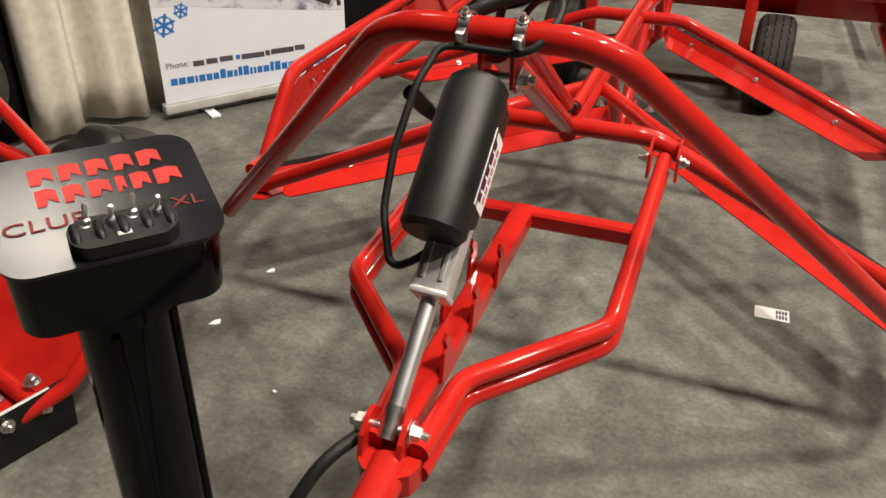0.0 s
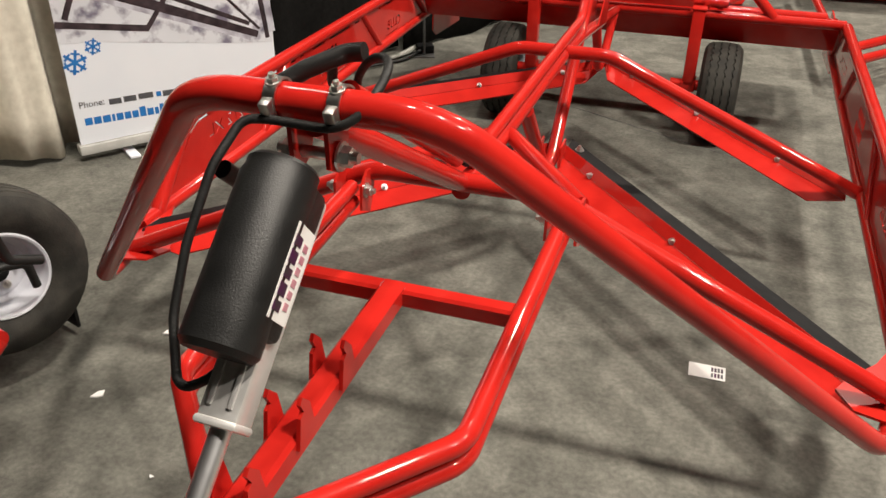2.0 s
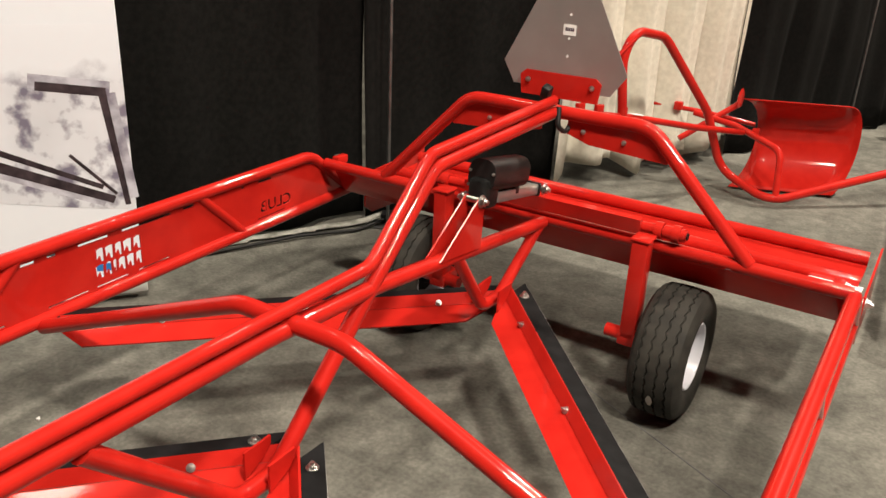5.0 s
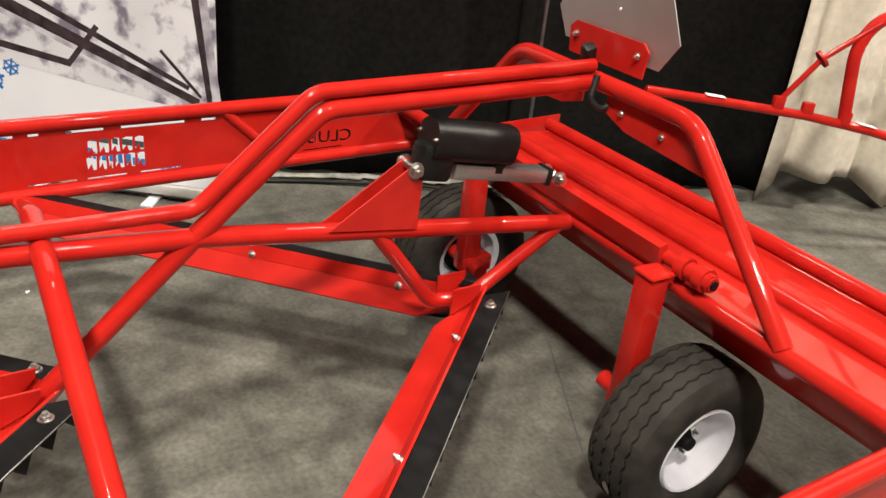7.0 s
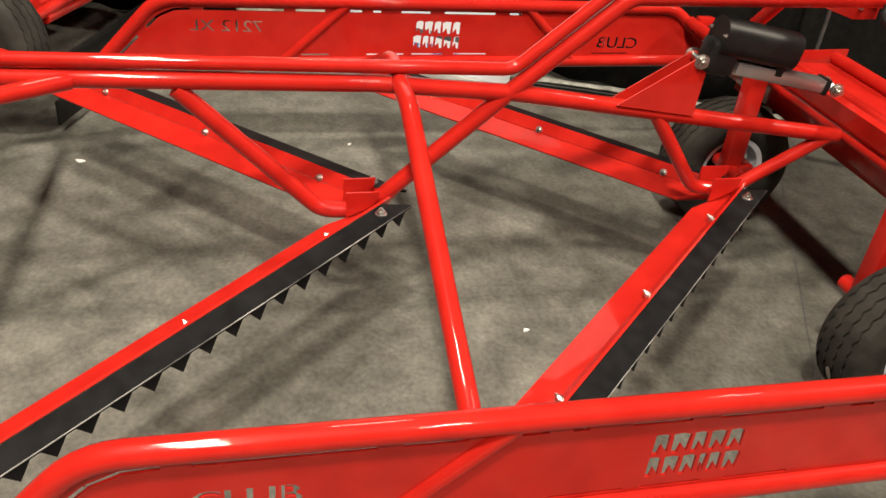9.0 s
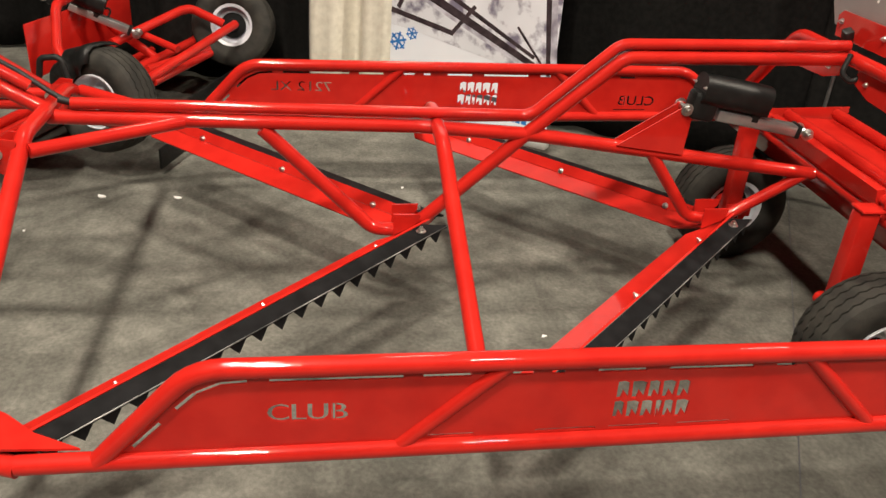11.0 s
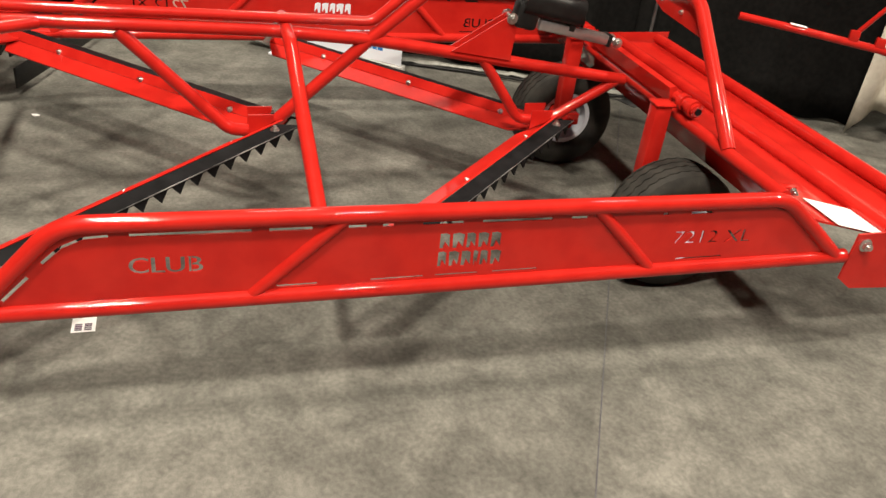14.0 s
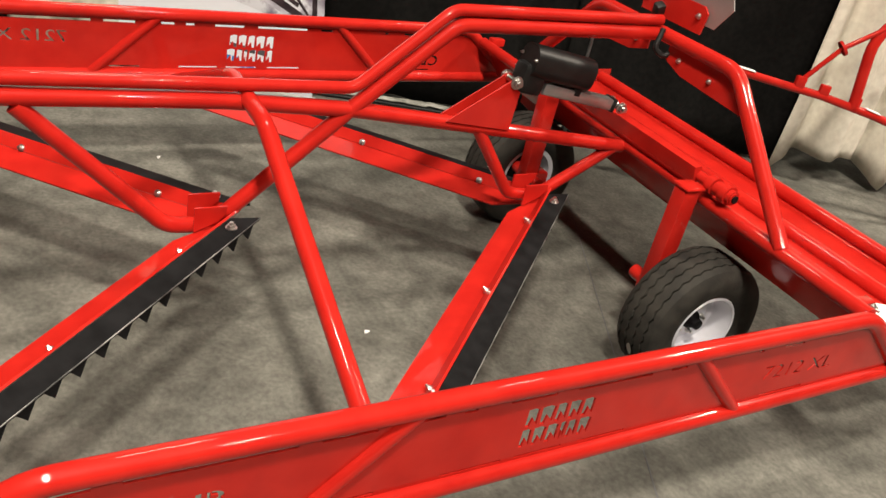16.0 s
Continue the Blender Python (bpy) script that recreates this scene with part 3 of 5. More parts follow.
for sd in (1, -1):
    bolt((sd * 0.109, 1.648, 0.992), (0, -1, 0), groomer, 0.0065, 0.005)
sign = new("sign_plate")
sign.parent = groomer
prism("sheet", [(-0.205, 1.04), (-0.165, 0.972), (0.165, 0.972), (0.212, 1.04), (0.06, 1.335), (-0.055, 1.335)], 0.003, basis((1, 0, 0), (0, 0, 1), (0, -1, 0), (0, 1.662, 0)), SIGN_ALU, sign, "bare aluminium back of a hazard triangle", smooth=0)
for z in (1.075, 1.13, 1.20, 1.26):
    bm = bmesh.new()
    rod_into(bm, (0.012, 1.659, z), (0.012, 1.663, z), 0.004, 10)
    part("rivet_hole", bm, PAPER, sign)
box("label_sticker", (0.042, 0.001, 0.032), pose(0.012, 1.6598, 1.155), PAPER, sign, 0)
for k in range(5):
    box("label_bar", (0.004, 0.001, 0.010), pose(0.0 + k * 0.006, 1.659, 1.157), PRINT_INK, sign, 0)

# lift actuator on the spine
for x in (0.022, -0.022):
    prism("actuator_bracket", [(0.955, 0.628), (1.165, 0.602), (1.172, 0.742), (1.158, 0.755), (1.140, 0.752)], 0.005, Matrix.Translation((x, 0, 0)) @ prism_m, RED, groomer, smooth=0)


def lift_actuator(a, b, group_parent):
    """A black-cased linear actuator from pin a to pin b, its motor above."""
    act = new("lift_actuator")
    act.parent = group_parent
    tagged(act, "black-cased electric linear actuator with silver channel")
    m = along(a, b, (0, 0, 1))
    L = (Vector(b) - Vector(a)).length
    bm = bmesh.new()
    box_into(bm, (0.062, 0.085, 0.085), m @ pose(0, 0.016, 0.052), 0.014)
    part("gear_case", bm, PLASTIC, act, "black gear case")
    bm = bmesh.new()
    prism_into(bm, round_rect(0.084, 0.092, 0.034, -0.042, -0.046), 0.220, m @ pose(0, 0.066, 0.138))
    bmesh.ops.bevel(bm, geom=[e for e in bm.edges if e.calc_face_angle(0) > 1.2], offset=0.008, segments=3, profile=0.5, affect="EDGES")
    part("motor_case", bm, PLASTIC, act, "black plastic motor case")
    box("case_foot", (0.045, 0.05, 0.035), m @ pose(0, 0.02, 0.225), PLASTIC, act, 0.008)
    box("channel", (0.044, 0.034, 0.270), m @ pose(0, 0.0, 0.240), ALU, act, 0.004, "silver aluminium channel")
    for dx in (-0.010, 0.010):
        box("channel_rib", (0.005, 0.003, 0.265), m @ pose(dx, -0.0175, 0.240), ALU, act, 0.001)
    bm = bmesh.new()
    rod_into(bm, m @ Vector((0, 0, 0.36)), m @ Vector((0, 0, L)), 0.013)
    part("rod", bm, CHROME, act)
    box("end_cap", (0.05, 0.042, 0.014), m @ pose(0, 0, 0.380), PLASTIC, act, 0.003)
    for p_, w_ in ((a, 0.034), (b, 0.034)):
        bm = bmesh.new()
        rod_into(bm, Vector(p_) - Vector((w_, 0, 0)), Vector(p_) + Vector((w_, 0, 0)), 0.009)
        part("pin", bm, ZINC, act)
        for sd in (1, -1):
            bolt(Vector(p_) + Vector((sd * w_ * 0.75, 0, 0)), (sd, 0, 0), act, 0.014, 0.011, "nut")
    for q, (dx, dy) in enumerate(((0.041, 0.075), (0.041, 0.035), (-0.041, 0.075))):
        bolt(m @ Vector((dx * 0.9, dy, 0.028)), m.to_3x3() @ Vector((0, 0, -1)), act, 0.0035, 0.0025, "case_screw")
    tube("lead", [m @ Vector((0, 0.05, 0.242)), m @ Vector((0.01, 0.06, 0.275)), m @ Vector((0.01, 0.02, 0.275)), m @ Vector((0.0, 0.0, 0.26))], 0.005, act, CABLE, bend=0.015)
    return act


lift_actuator((0, 1.150, 0.745), (0, 1.552, 0.676), groomer)


# wheels
def tyre_profile():
    """Half-round shoulders, a flat tread with five ribs between grooves."""
    pts = [(0.108, -0.062), (0.125, -0.076), (0.155, -0.084), (0.185, -0.081), (0.204, -0.068)]
    for g in (-0.048, -0.016, 0.016, 0.048):
        r = 0.2145 - 1.1 * g * g
        pts += [(r, g - 0.0035), (r - 0.007, g - 0.0025), (r - 0.007, g + 0.0025), (r, g + 0.0035)]
    pts += [(0.204, 0.068), (0.185, 0.081), (0.155, 0.084), (0.125, 0.076), (0.108, 0.062)]
    return pts


def tyre_mesh():
    bm = bmesh.new()
    prof, seg = tyre_profile(), 72
    rings = []
    for q in range(seg):
        a = 2 * math.pi * q / seg
        zig = 0.0030 * (1 if q % 2 else -1)
        ring = []
        for r, h in prof:
            tread = r > 0.2
            ring.append(bm.verts.new((r * math.cos(a), r * math.sin(a), h + (zig if tread and abs(h) < 0.06 else 0))))
        rings.append(ring)
    n = len(prof)
    for q in range(seg):
        s, e = rings[q], rings[(q + 1) % seg]
        for k in range(n):
            bm.faces.new((s[k], e[k], e[(k + 1) % n], s[(k + 1) % n]))
    return bm


def wheel(parent, m, label=""):
    """A small trailer wheel whose outer face looks along +z of m."""
    hub = new("wheel")
    hub.parent = parent
    hub.matrix_local = m
    part("tyre", tyre_mesh(), RUBBER, hub, "worn black ribbed rubber tyre", smooth=30)
    bm = bmesh.new()
    lathe_into(bm, [(0.113, 0.066), (0.109, 0.071), (0.104, 0.069), (0.100, 0.058), (0.096, 0.020), (0.090, 0.004), (0.074, -0.004), (0.062, 0.004), (0.030, 0.004), (0.030, -0.004), (0.060, -0.004), (0.074, -0.012), (0.090, -0.010), (0.094, -0.058), (0.112, -0.064), (0.108, -0.05), (0.104, 0.05)], Matrix(), 40)
    part("rim", bm, WHITE_RIM, hub, "white painted steel rim")
    bm = bmesh.new()
    lathe_into(bm, [(0.0005, -0.052), (0.030, -0.052), (0.034, -0.030), (0.066, -0.026), (0.066, -0.014), (0.0005, -0.014)], Matrix(), 28, closed=False)
    part("hub_drum", bm, BLACK_STEEL, hub, "black steel hub drum")
    bm = bmesh.new()
    lathe_into(bm, [(0.0005, 0.046), (0.016, 0.044), (0.019, 0.028), (0.028, 0.018), (0.031, 0.002), (0.0005, 0.002)], Matrix(), 20, closed=False)
    part("hub_cap", bm, BLACK_STEEL, hub, "dark steel hub")
    for q in range(5):
        a = 2 * math.pi * q / 5
        bolt((0.047 * math.cos(a), 0.047 * math.sin(a), 0.004), (0, 0, 1), hub, 0.008, 0.009, "lug_nut")
    return hub


def knobby_wheel(parent, m, scale, rim_material, rim_label):
    """A narrow wheel with staggered tread blocks; its outer face looks along +z of m."""
    hub = new("wheel")
    hub.parent = parent
    hub.matrix_local = m @ Matrix.Diagonal((scale, scale, scale, 1))
    bm = bmesh.new()
    prof = [(0.105, -0.050), (0.130, -0.062), (0.165, -0.066), (0.190, -0.062), (0.194, -0.060), (0.196, -0.034), (0.200, -0.028), (0.200, -0.016), (0.202, -0.013), (0.202, 0.013), (0.200, 0.016), (0.200, 0.028), (0.196, 0.034), (0.194, 0.060), (0.190, 0.062), (0.165, 0.066), (0.130, 0.062), (0.105, 0.050)]
    rings, seg = [], 96
    for q in range(seg):
        a = 2 * math.pi * q / seg
        ring = []
        for k, (r, h) in enumerate(prof):
            block = (q // 2 + (k in (8, 9))) % 2 if k in (4, 5, 8, 9, 12, 13) else 0
            ring.append(bm.verts.new(((r + 0.010 * block) * math.cos(a), (r + 0.010 * block) * math.sin(a), h)))
        rings.append(ring)
    for q in range(seg):
        u, v = rings[q], rings[(q + 1) % seg]
        for k in range(len(prof)):
            j = (k + 1) % len(prof)
            bm.faces.new((u[k], v[k], v[j], u[j]))
    part("tyre", bm, RUBBER, hub, "black knobby rubber tyre", smooth=30)
    bm = bmesh.new()
    lathe_into(bm, [(0.108, 0.052), (0.100, 0.054), (0.092, 0.020), (0.060, 0.010), (0.030, 0.018), (0.030, -0.018), (0.060, -0.010), (0.092, -0.020), (0.100, -0.054), (0.108, -0.052)], Matrix(), 32)
    part("rim", bm, rim_material, hub, rim_label)
    bm = bmesh.new()
    lathe_into(bm, [(0.0005, 0.060), (0.020, 0.058), (0.032, 0.035), (0.032, -0.040), (0.0005, -0.045)], Matrix(), 20, closed=False)
    part("hub", bm, rim_material, hub)
    return hub


for sd in (1, -1):
    leg = new("wheel_leg")
    leg.parent = groomer
    box("post", (0.052, 0.058, 0.335), pose(0.358 * sd, 1.577, 0.415), RED, leg, 0.006)
    box("top_collar", (0.064, 0.072, 0.012), pose(0.358 * sd, 1.580, 0.584), RED, leg, 0.006)
    bm = bmesh.new()
    rod_into(bm, (0.280 * sd, 1.578, 0.250), (0.43 * sd, 1.578, 0.250), 0.022, 18)
    part("axle_tube", bm, RED, leg)
    box("foot", (0.062, 0.100, 0.05), pose(0.358 * sd, 1.598, 0.248), RED, leg, 0.006)
    bm = bmesh.new()
    rod_into(bm, (0.36 * sd, 1.634, 0.226), (0.50 * sd, 1.634, 0.216), 0.016, 14)
    part("spindle", bm, BLACK_STEEL, leg)
    wheel(groomer, basis((0, 1, 0), (0, 0, sd), (sd, 0, 0), (0.487 * sd, 1.634, 0.2145)))

# pale scuff on one tyre's tread
bm = bmesh.new()
scuff = []
for q in range(5):
    a = radians(197 + 3.0 * q)
    w_ = (0.003, 0.010, 0.012, 0.009, 0.004)[q]
    scuff.append([bm.verts.new((0.487 + h, 1.634 + 0.2152 * math.cos(a), 0.2145 + 0.2152 * math.sin(a))) for h in (0.004 - w_, 0.004 + w_ * 0.8)])
for s_, e_ in zip(scuff, scuff[1:]):
    bm.faces.new((s_[0], e_[0], e_[1], s_[1]))
part("tyre_scuff", bm, CARD_GREY, groomer, "pale dried paint scuff on the tyre")

# ---- drawbar frame and front actuator ----
hitch = new("drawbar")
hitch.parent = groomer
for sd in (1, -1):
    for dz in (0.0, -0.034):
        pts = [(0.225 * sd, -0.700, 0.665 + dz), (0.216 * sd + 0.010, -1.345, 0.657 + dz), (0.042 * sd + 0.010, -1.540, 0.652 + dz), (0.032 * sd + 0.012, -1.690, 0.648 + dz)]
        tube("side_bar", pts, 0.0158, hitch, bend=0.07)
    for dx in (-0.030, 0.030):
        m = basis((0, 1, 0), (0, 0, 1), (1, 0, 0), (0.225 * sd + dx, -0.69, 0.67))
        prism("pivot_lug", [(-0.035, -0.045), (0.005, -0.065), (0.03, -0.02), (0.035, 0.028), (0.0, 0.032), (-0.030, 0.008)], 0.006, m, RED, hitch)
    bolt((0.258 * sd, -0.704, 0.664), (sd, 0, 0), hitch, 0.012, 0.010)
    bolt((0.192 * sd, -0.704, 0.664), (-sd, 0, 0), hitch, 0.012, 0.010)
tube("cross_bar", [(-0.210, -1.025, 0.645), (0.210, -1.025, 0.645)], (0.017, 0.017), hitch, square=True)
tube("centre_bar", [(0, -1.025, 0.650), (0, -1.68, 0.636)], (0.021, 0.021), hitch, square=True)
for y in (-1.27, -1.40, -1.53):
    for x in (0.024, -0.024):
        m = basis((0, 1, 0.1), (0, -0.1, 1), (1, 0, 0), (x, y, 0.648))
        prism("pin_lug", [(-0.022, 0.0), (0.026, 0.0), (0.020, 0.052), (0.004, 0.074), (-0.004, 0.066), (0.002, 0.050), (-0.008, 0.046)], 0.006, m, RED, hitch, smooth=0)
prism("nose_plate", [(-0.030, -1.66), (0.048, -1.66), (0.052, -1.705), (0.046, -1.722), (0.032, -1.732), (0.006, -1.735), (-0.014, -1.730), (-0.026, -1.718), (-0.031, -1.700)], 0.036, basis((1, 0, 0), (0, 1, 0), (0, 0, 1), (0, 0, 0.622)), RED, hitch)
for x in (0.026, -0.026):
    prism("clevis_lug", [(-1.715, 0.635), (-1.635, 0.635), (-1.65, 0.670), (-1.665, 0.686), (-1.685, 0.684), (-1.705, 0.668)], 0.007, Matrix.Translation((x, 0, 0)) @ prism_m, RED, hitch, smooth=0)
tube("drawbar_tube", [(0.012, -1.70, 0.628), (0.016, -2.18, 0.560)], 0.027, hitch)
tube("hose", [(-0.03, -1.668, 0.648), (-0.066, -1.735, 0.640), (-0.112, -1.80, 0.55), (-0.136, -1.88, 0.40), (-0.155, -2.02, 0.10)], 0.0092, hitch, CABLE, bend=0.12)


def tilt_actuator(a, b):
    """The large front actuator: rod end at a, cased motor end at b."""
    act = new("tilt_actuator")
    act.parent = groomer
    tagged(act, "large black electric actuator with a chrome rod")
    m = along(a, b, (0, -1, 0.4))
    L = (Vector(b) - Vector(a)).length
    bm = bmesh.new()
    rod_into(bm, m @ Vector((0, 0, 0.0)), m @ Vector((0, 0, 0.25)), 0.0125, 20)
    part("rod", bm, CHROME, act, "polished chrome rod")
    bm = bmesh.new()
    rod_into(bm, m @ Vector((0, 0, -0.014)), m @ Vector((0, 0, 0.030)), 0.0145, 18)
    part("rod_eye", bm, ZINC, act)
    box("channel", (0.050, 0.044, 0.28), m @ pose(0, 0, 0.325), LIT_ALU, act, 0.005, "silver extruded channel")
    for dx in (-0.013, 0.013):
        box("channel_rib", (0.006, 0.004, 0.10), m @ pose(dx, 0.0235, 0.25), LIT_ALU, act, 0.001)
    box("channel_cap", (0.054, 0.048, 0.010), m @ pose(0, 0, 0.183), LIT_ALU, act, 0.004)
    bm = bmesh.new()
    box_into(bm, (0.062, 0.056, 0.185), m @ pose(-0.004, 0.028, 0.372), 0.010)
    box_into(bm, (0.056, 0.046, 0.04), m @ pose(0.004, 0.016, 0.278), 0.010)
    part("gear_case", bm, PLASTIC, act, "black gear case")
    bm = bmesh.new()
    c = Vector((0.009, 0.050, 0))
    lathe_into(bm, [(0.0005, 0.250), (0.040, 0.250), (0.0460, 0.258), (0.0460, 0.455), (0.043, 0.464), (0.043, 0.473), (0.039, 0.478), (0.0005, 0.478)], m @ Matrix.Translation(c), 36, closed=False)
    part("motor_case", bm, PLASTIC, act, "black cylindrical motor case")
    tilt = m @ Matrix.Translation((-0.0362, 0.034, 0.358))
    box("label_plate", (0.001, 0.050, 0.112), tilt, PAPER, act, 0, "white label with black print")
    for k in range(5):
        box("label_bar", (0.001, 0.018, 0.012 + 0.003 * (k % 2)), tilt @ pose(-0.0008, 0.012, -0.040 + 0.019 * k), PRINT_INK, act, 0)
    for k in range(6):
        box("label_bar", (0.001, 0.011, 0.009), tilt @ pose(-0.0008, -0.010, -0.036 + 0.014 * k), PRINT_PINK, act, 0)
    for p_ in (a, b):
        bm = bmesh.new()
        rod_into(bm, Vector(p_) - Vector((0.036, 0, 0)), Vector(p_) + Vector((0.036, 0, 0)), 0.008)
        part("pin", bm, ZINC, act)
        for sd in (1, -1):
            bolt(Vector(p_) + Vector((sd * 0.030, 0, 0)), (sd, 0, 0), act, 0.014, 0.012, "nut")
    return act


ACT_A, ACT_B = (0, -1.675, 0.662), (0.012, -1.285, 1.008)
tilt_actuator(ACT_A, ACT_B)
for x in (0.036, -0.012):
    prism("arch_lug", [(-1.310, 1.050), (-1.245, 1.050), (-1.262, 0.998), (-1.285, 0.985), (-1.308, 0.998)], 0.006, Matrix.Translation((x, 0, 0)) @ prism_m, RED, groomer, smooth=0)
for x in (-0.042, 0.042):
    bm = bmesh.new()
    lathe_into(bm, [(0.0245, -0.008), (0.0275, -0.008), (0.0275, 0.008), (0.0245, 0.008)], basis((0, 1, 0), (0, 0, 1), (1, 0, 0), (x, -1.275, 1.067)), 24)
    hexbolt_into(bm, (x, -1.284, 1.090), (0, -0.3, 1), 0.0075, 0.005)
    box_into(bm, (0.014, 0.016, 0.028), pose(x, -1.303, 1.062, 20, 0, 0), 0.002)
    part("hose_clamp", bm, ZINC, groomer, "zinc-plated pipe clamp")
# loom: from the motor up along the arch and into the riser conduit
loom = [(0.004, -1.490, 0.846), (-0.030, -1.512, 0.815), (-0.064, -1.520, 0.800), (-0.094, -1.47, 0.860), (-0.098, -1.42, 0.930), (-0.086, -1.365, 1.010), (-0.070, -1.315, 1.052), (-0.042, -1.306, 1.052), (0.042, -1.308, 1.050), (0.070, -1.300, 1.062), (0.090, -1.262, 1.095), (0.078, -1.205, 1.110), (0.035, -1.170, 1.098), (0.0, -1.150, 1.052), (0, -1.08, 0.99)]
tube("wiring_loom", loom, 0.0058, groomer, CABLE, bend=0.09)
tube("motor_plug", [(-0.085, -1.235, 0.905), (-0.120, -1.250, 0.930), (-0.128, -1.285, 0.965)], 0.013, groomer, PLASTIC, bend=0.03, label="black cable connector")
tube("wiring_loom", [(0, -0.60, 0.716), (-0.012, -0.645, 0.738), (-0.030, -0.72, 0.785), (-0.034, -1.05, 0.985), (-0.036, -1.14, 1.045), (-0.02, -1.17, 1.085)], 0.0072, groomer, CABLE, bend=0.04)
tube("loom_plug", [(-0.075, -1.215, 1.062), (-0.045, -1.195, 1.080), (0.0, -1.165, 1.098), (0.025, -1.165, 1.102)], 0.0125, groomer, PLASTIC, bend=0.03, label="black cable connector")
tube("brake_lead", [(0.02, 1.62, 0.925), (0.03, 1.60, 0.87), (0.045, 1.63, 0.845), (0.05, 1.66, 0.875), (0.03, 1.665, 0.905)], 0.008, groomer, CABLE, bend=0.02)
box("lead_plug", (0.03, 0.03, 0.045), pose(-0.03, 1.625, 0.965, 20, 20, 0), PLASTIC, groomer, 0.006)
# white paper sheet on the pan
pan_m = basis((1, 0, 0), (0, 0.966, -0.22), (0, 0.22, 0.966), (0.868, 1.955, 0.434))
sheet = box("paper_sheet", (0.165, 0.205, 0.0012), pan_m, PAPER, None, 0, "blank white paper sheet lying on the red pan")
tagged(sheet, category="paper")

# ---- banner stand ----
def banner(name, label, left, right, height, photo):
    ob = thing(name, label, "banner")
    a, b = Vector((*left, 0)), Vector((*right, 0))
    d = (b - a).normalized()
    n = Vector((d.y, -d.x, 0))
    width = (b - a).length
    m = basis(d, (0, 0, 1), n, a)
    prism("banner_sheet", [(0, 0.075), (width, 0.075), (width, height), (0, height)], 0.002, m, VINYL, ob, "glossy white printed vinyl", smooth=0)

    def flat(nm, outline, material, lift):
        prism(nm, outline, 0.0006, m @ pose(0, 0, lift), material, ob, smooth=0)

    def bar(nm, p, q, w, material, lift, w2=None):
        u = (Vector(q) - Vector(p)).normalized()
        v = Vector((-u.y, u.x))
        w2 = w2 or w
        flat(nm, [tuple(Vector(p) - v * w / 2), tuple(Vector(q) - v * w2 / 2), tuple(Vector(q) + v * w2 / 2), tuple(Vector(p) + v * w / 2)], material, lift)

    k = width / 0.907
    curve = [(0.0, 0.50), (0.12, 0.492), (0.3, 0.462), (0.5, 0.43), (0.7, 0.398), (0.907, 0.372)]
    flat("printed_photo", [(s * k, z) for s, z in curve] + [(width, 1.06), (0, 1.06)], PRINT_SNOW, 0.0016)
    if photo:
        bar("printed_shade", (0.05, 0.715), (0.80, 0.405), 0.035, PRINT_SHADE, 0.0019, 0.02)
        bar("printed_shade", (0.60, 0.872), (0.86, 0.835), 0.050, PRINT_SHADE, 0.0019)
        bar("printed_shade", (0.862, 0.82), (0.905, 0.42), 0.030, PRINT_SHADE, 0.0019)
        bar("printed_bar", (0.0, 0.765), (0.835, 0.418), 0.050, PRINT_BARK, 0.0022, 0.030)
        bar("printed_bar", (0.13, 0.785), (0.80, 0.47), 0.026, PRINT_BARK, 0.0023, 0.018)
        bar("printed_bar", (0.0, 0.575), (0.36, 0.512), 0.026, PRINT_BARK, 0.0024)
        bar("printed_bar", (0.352, 0.512), (0.47, 0.66), 0.020, PRINT_BARK, 0.0025)
        bar("printed_bar", (0.04, 0.59), (0.20, 0.93), 0.024, PRINT_BARK, 0.0026)
        bar("printed_bar", (0.62, 0.853), (0.845, 0.822), 0.032, PRINT_BARK, 0.0022)
        bar("printed_bar", (0.832, 0.828), (0.880, 0.395), 0.028, PRINT_BARK, 0.0023, 0.02)
        bar("printed_bar", (0.70, 0.60), (0.845, 0.44), 0.012, PRINT_BARK, 0.0027)
    for cx, cz, r in ((0.045, 0.420, 0.050), (0.125, 0.472, 0.034)):
        for q in range(3):
            ang = math.pi * q / 3 + 0.3
            u = Vector((math.cos(ang), math.sin(ang))) * r
            bar("printed_flake", tuple(Vector((cx, cz)) - u), tuple(Vector((cx, cz)) + u), r * 0.22, PRINT_BLUE, 0.0016 + 0.0002 * q)
            for e in (-0.7, 0.7):
                v = Vector((-u.y, u.x)) * 0.35
                bar("printed_flake", tuple(Vector((cx, cz)) + u * e - v), tuple(Vector((cx, cz)) + u * e + v), r * 0.16, PRINT_BLUE, 0.0024 + 0.0002 * q)
    # printed lines of writing as plain bars
    if photo:
        tm = m @ pose(0.075, 0.242, 0.0022)
        text("printed_words", "Phone:", 0.026, tm, PRINT_GREY, ob, 0.0006)
    s = 0.145
    for w in (0.050, 0.052, 0.062):
        flat("printed_bar", [(s, 0.224), (s + w, 0.222), (s + w, 0.246), (s, 0.248)], PRINT_GREY, 0.0018)
        s += w + 0.010
    flat("printed_bar", [(s + 0.004, 0.223), (s + 0.024, 0.222), (s + 0.024, 0.242), (s + 0.004, 0.243)], PRINT_BLUE, 0.0018)
    s += 0.032
    for w in (0.11, 0.022, 0.115, 0.05):
        flat("printed_bar", [(s, 0.218), (s + w, 0.214), (s + w, 0.238), (s, 0.242)], PRINT_GREY, 0.0018)
        s += w + 0.006
    s = 0.035
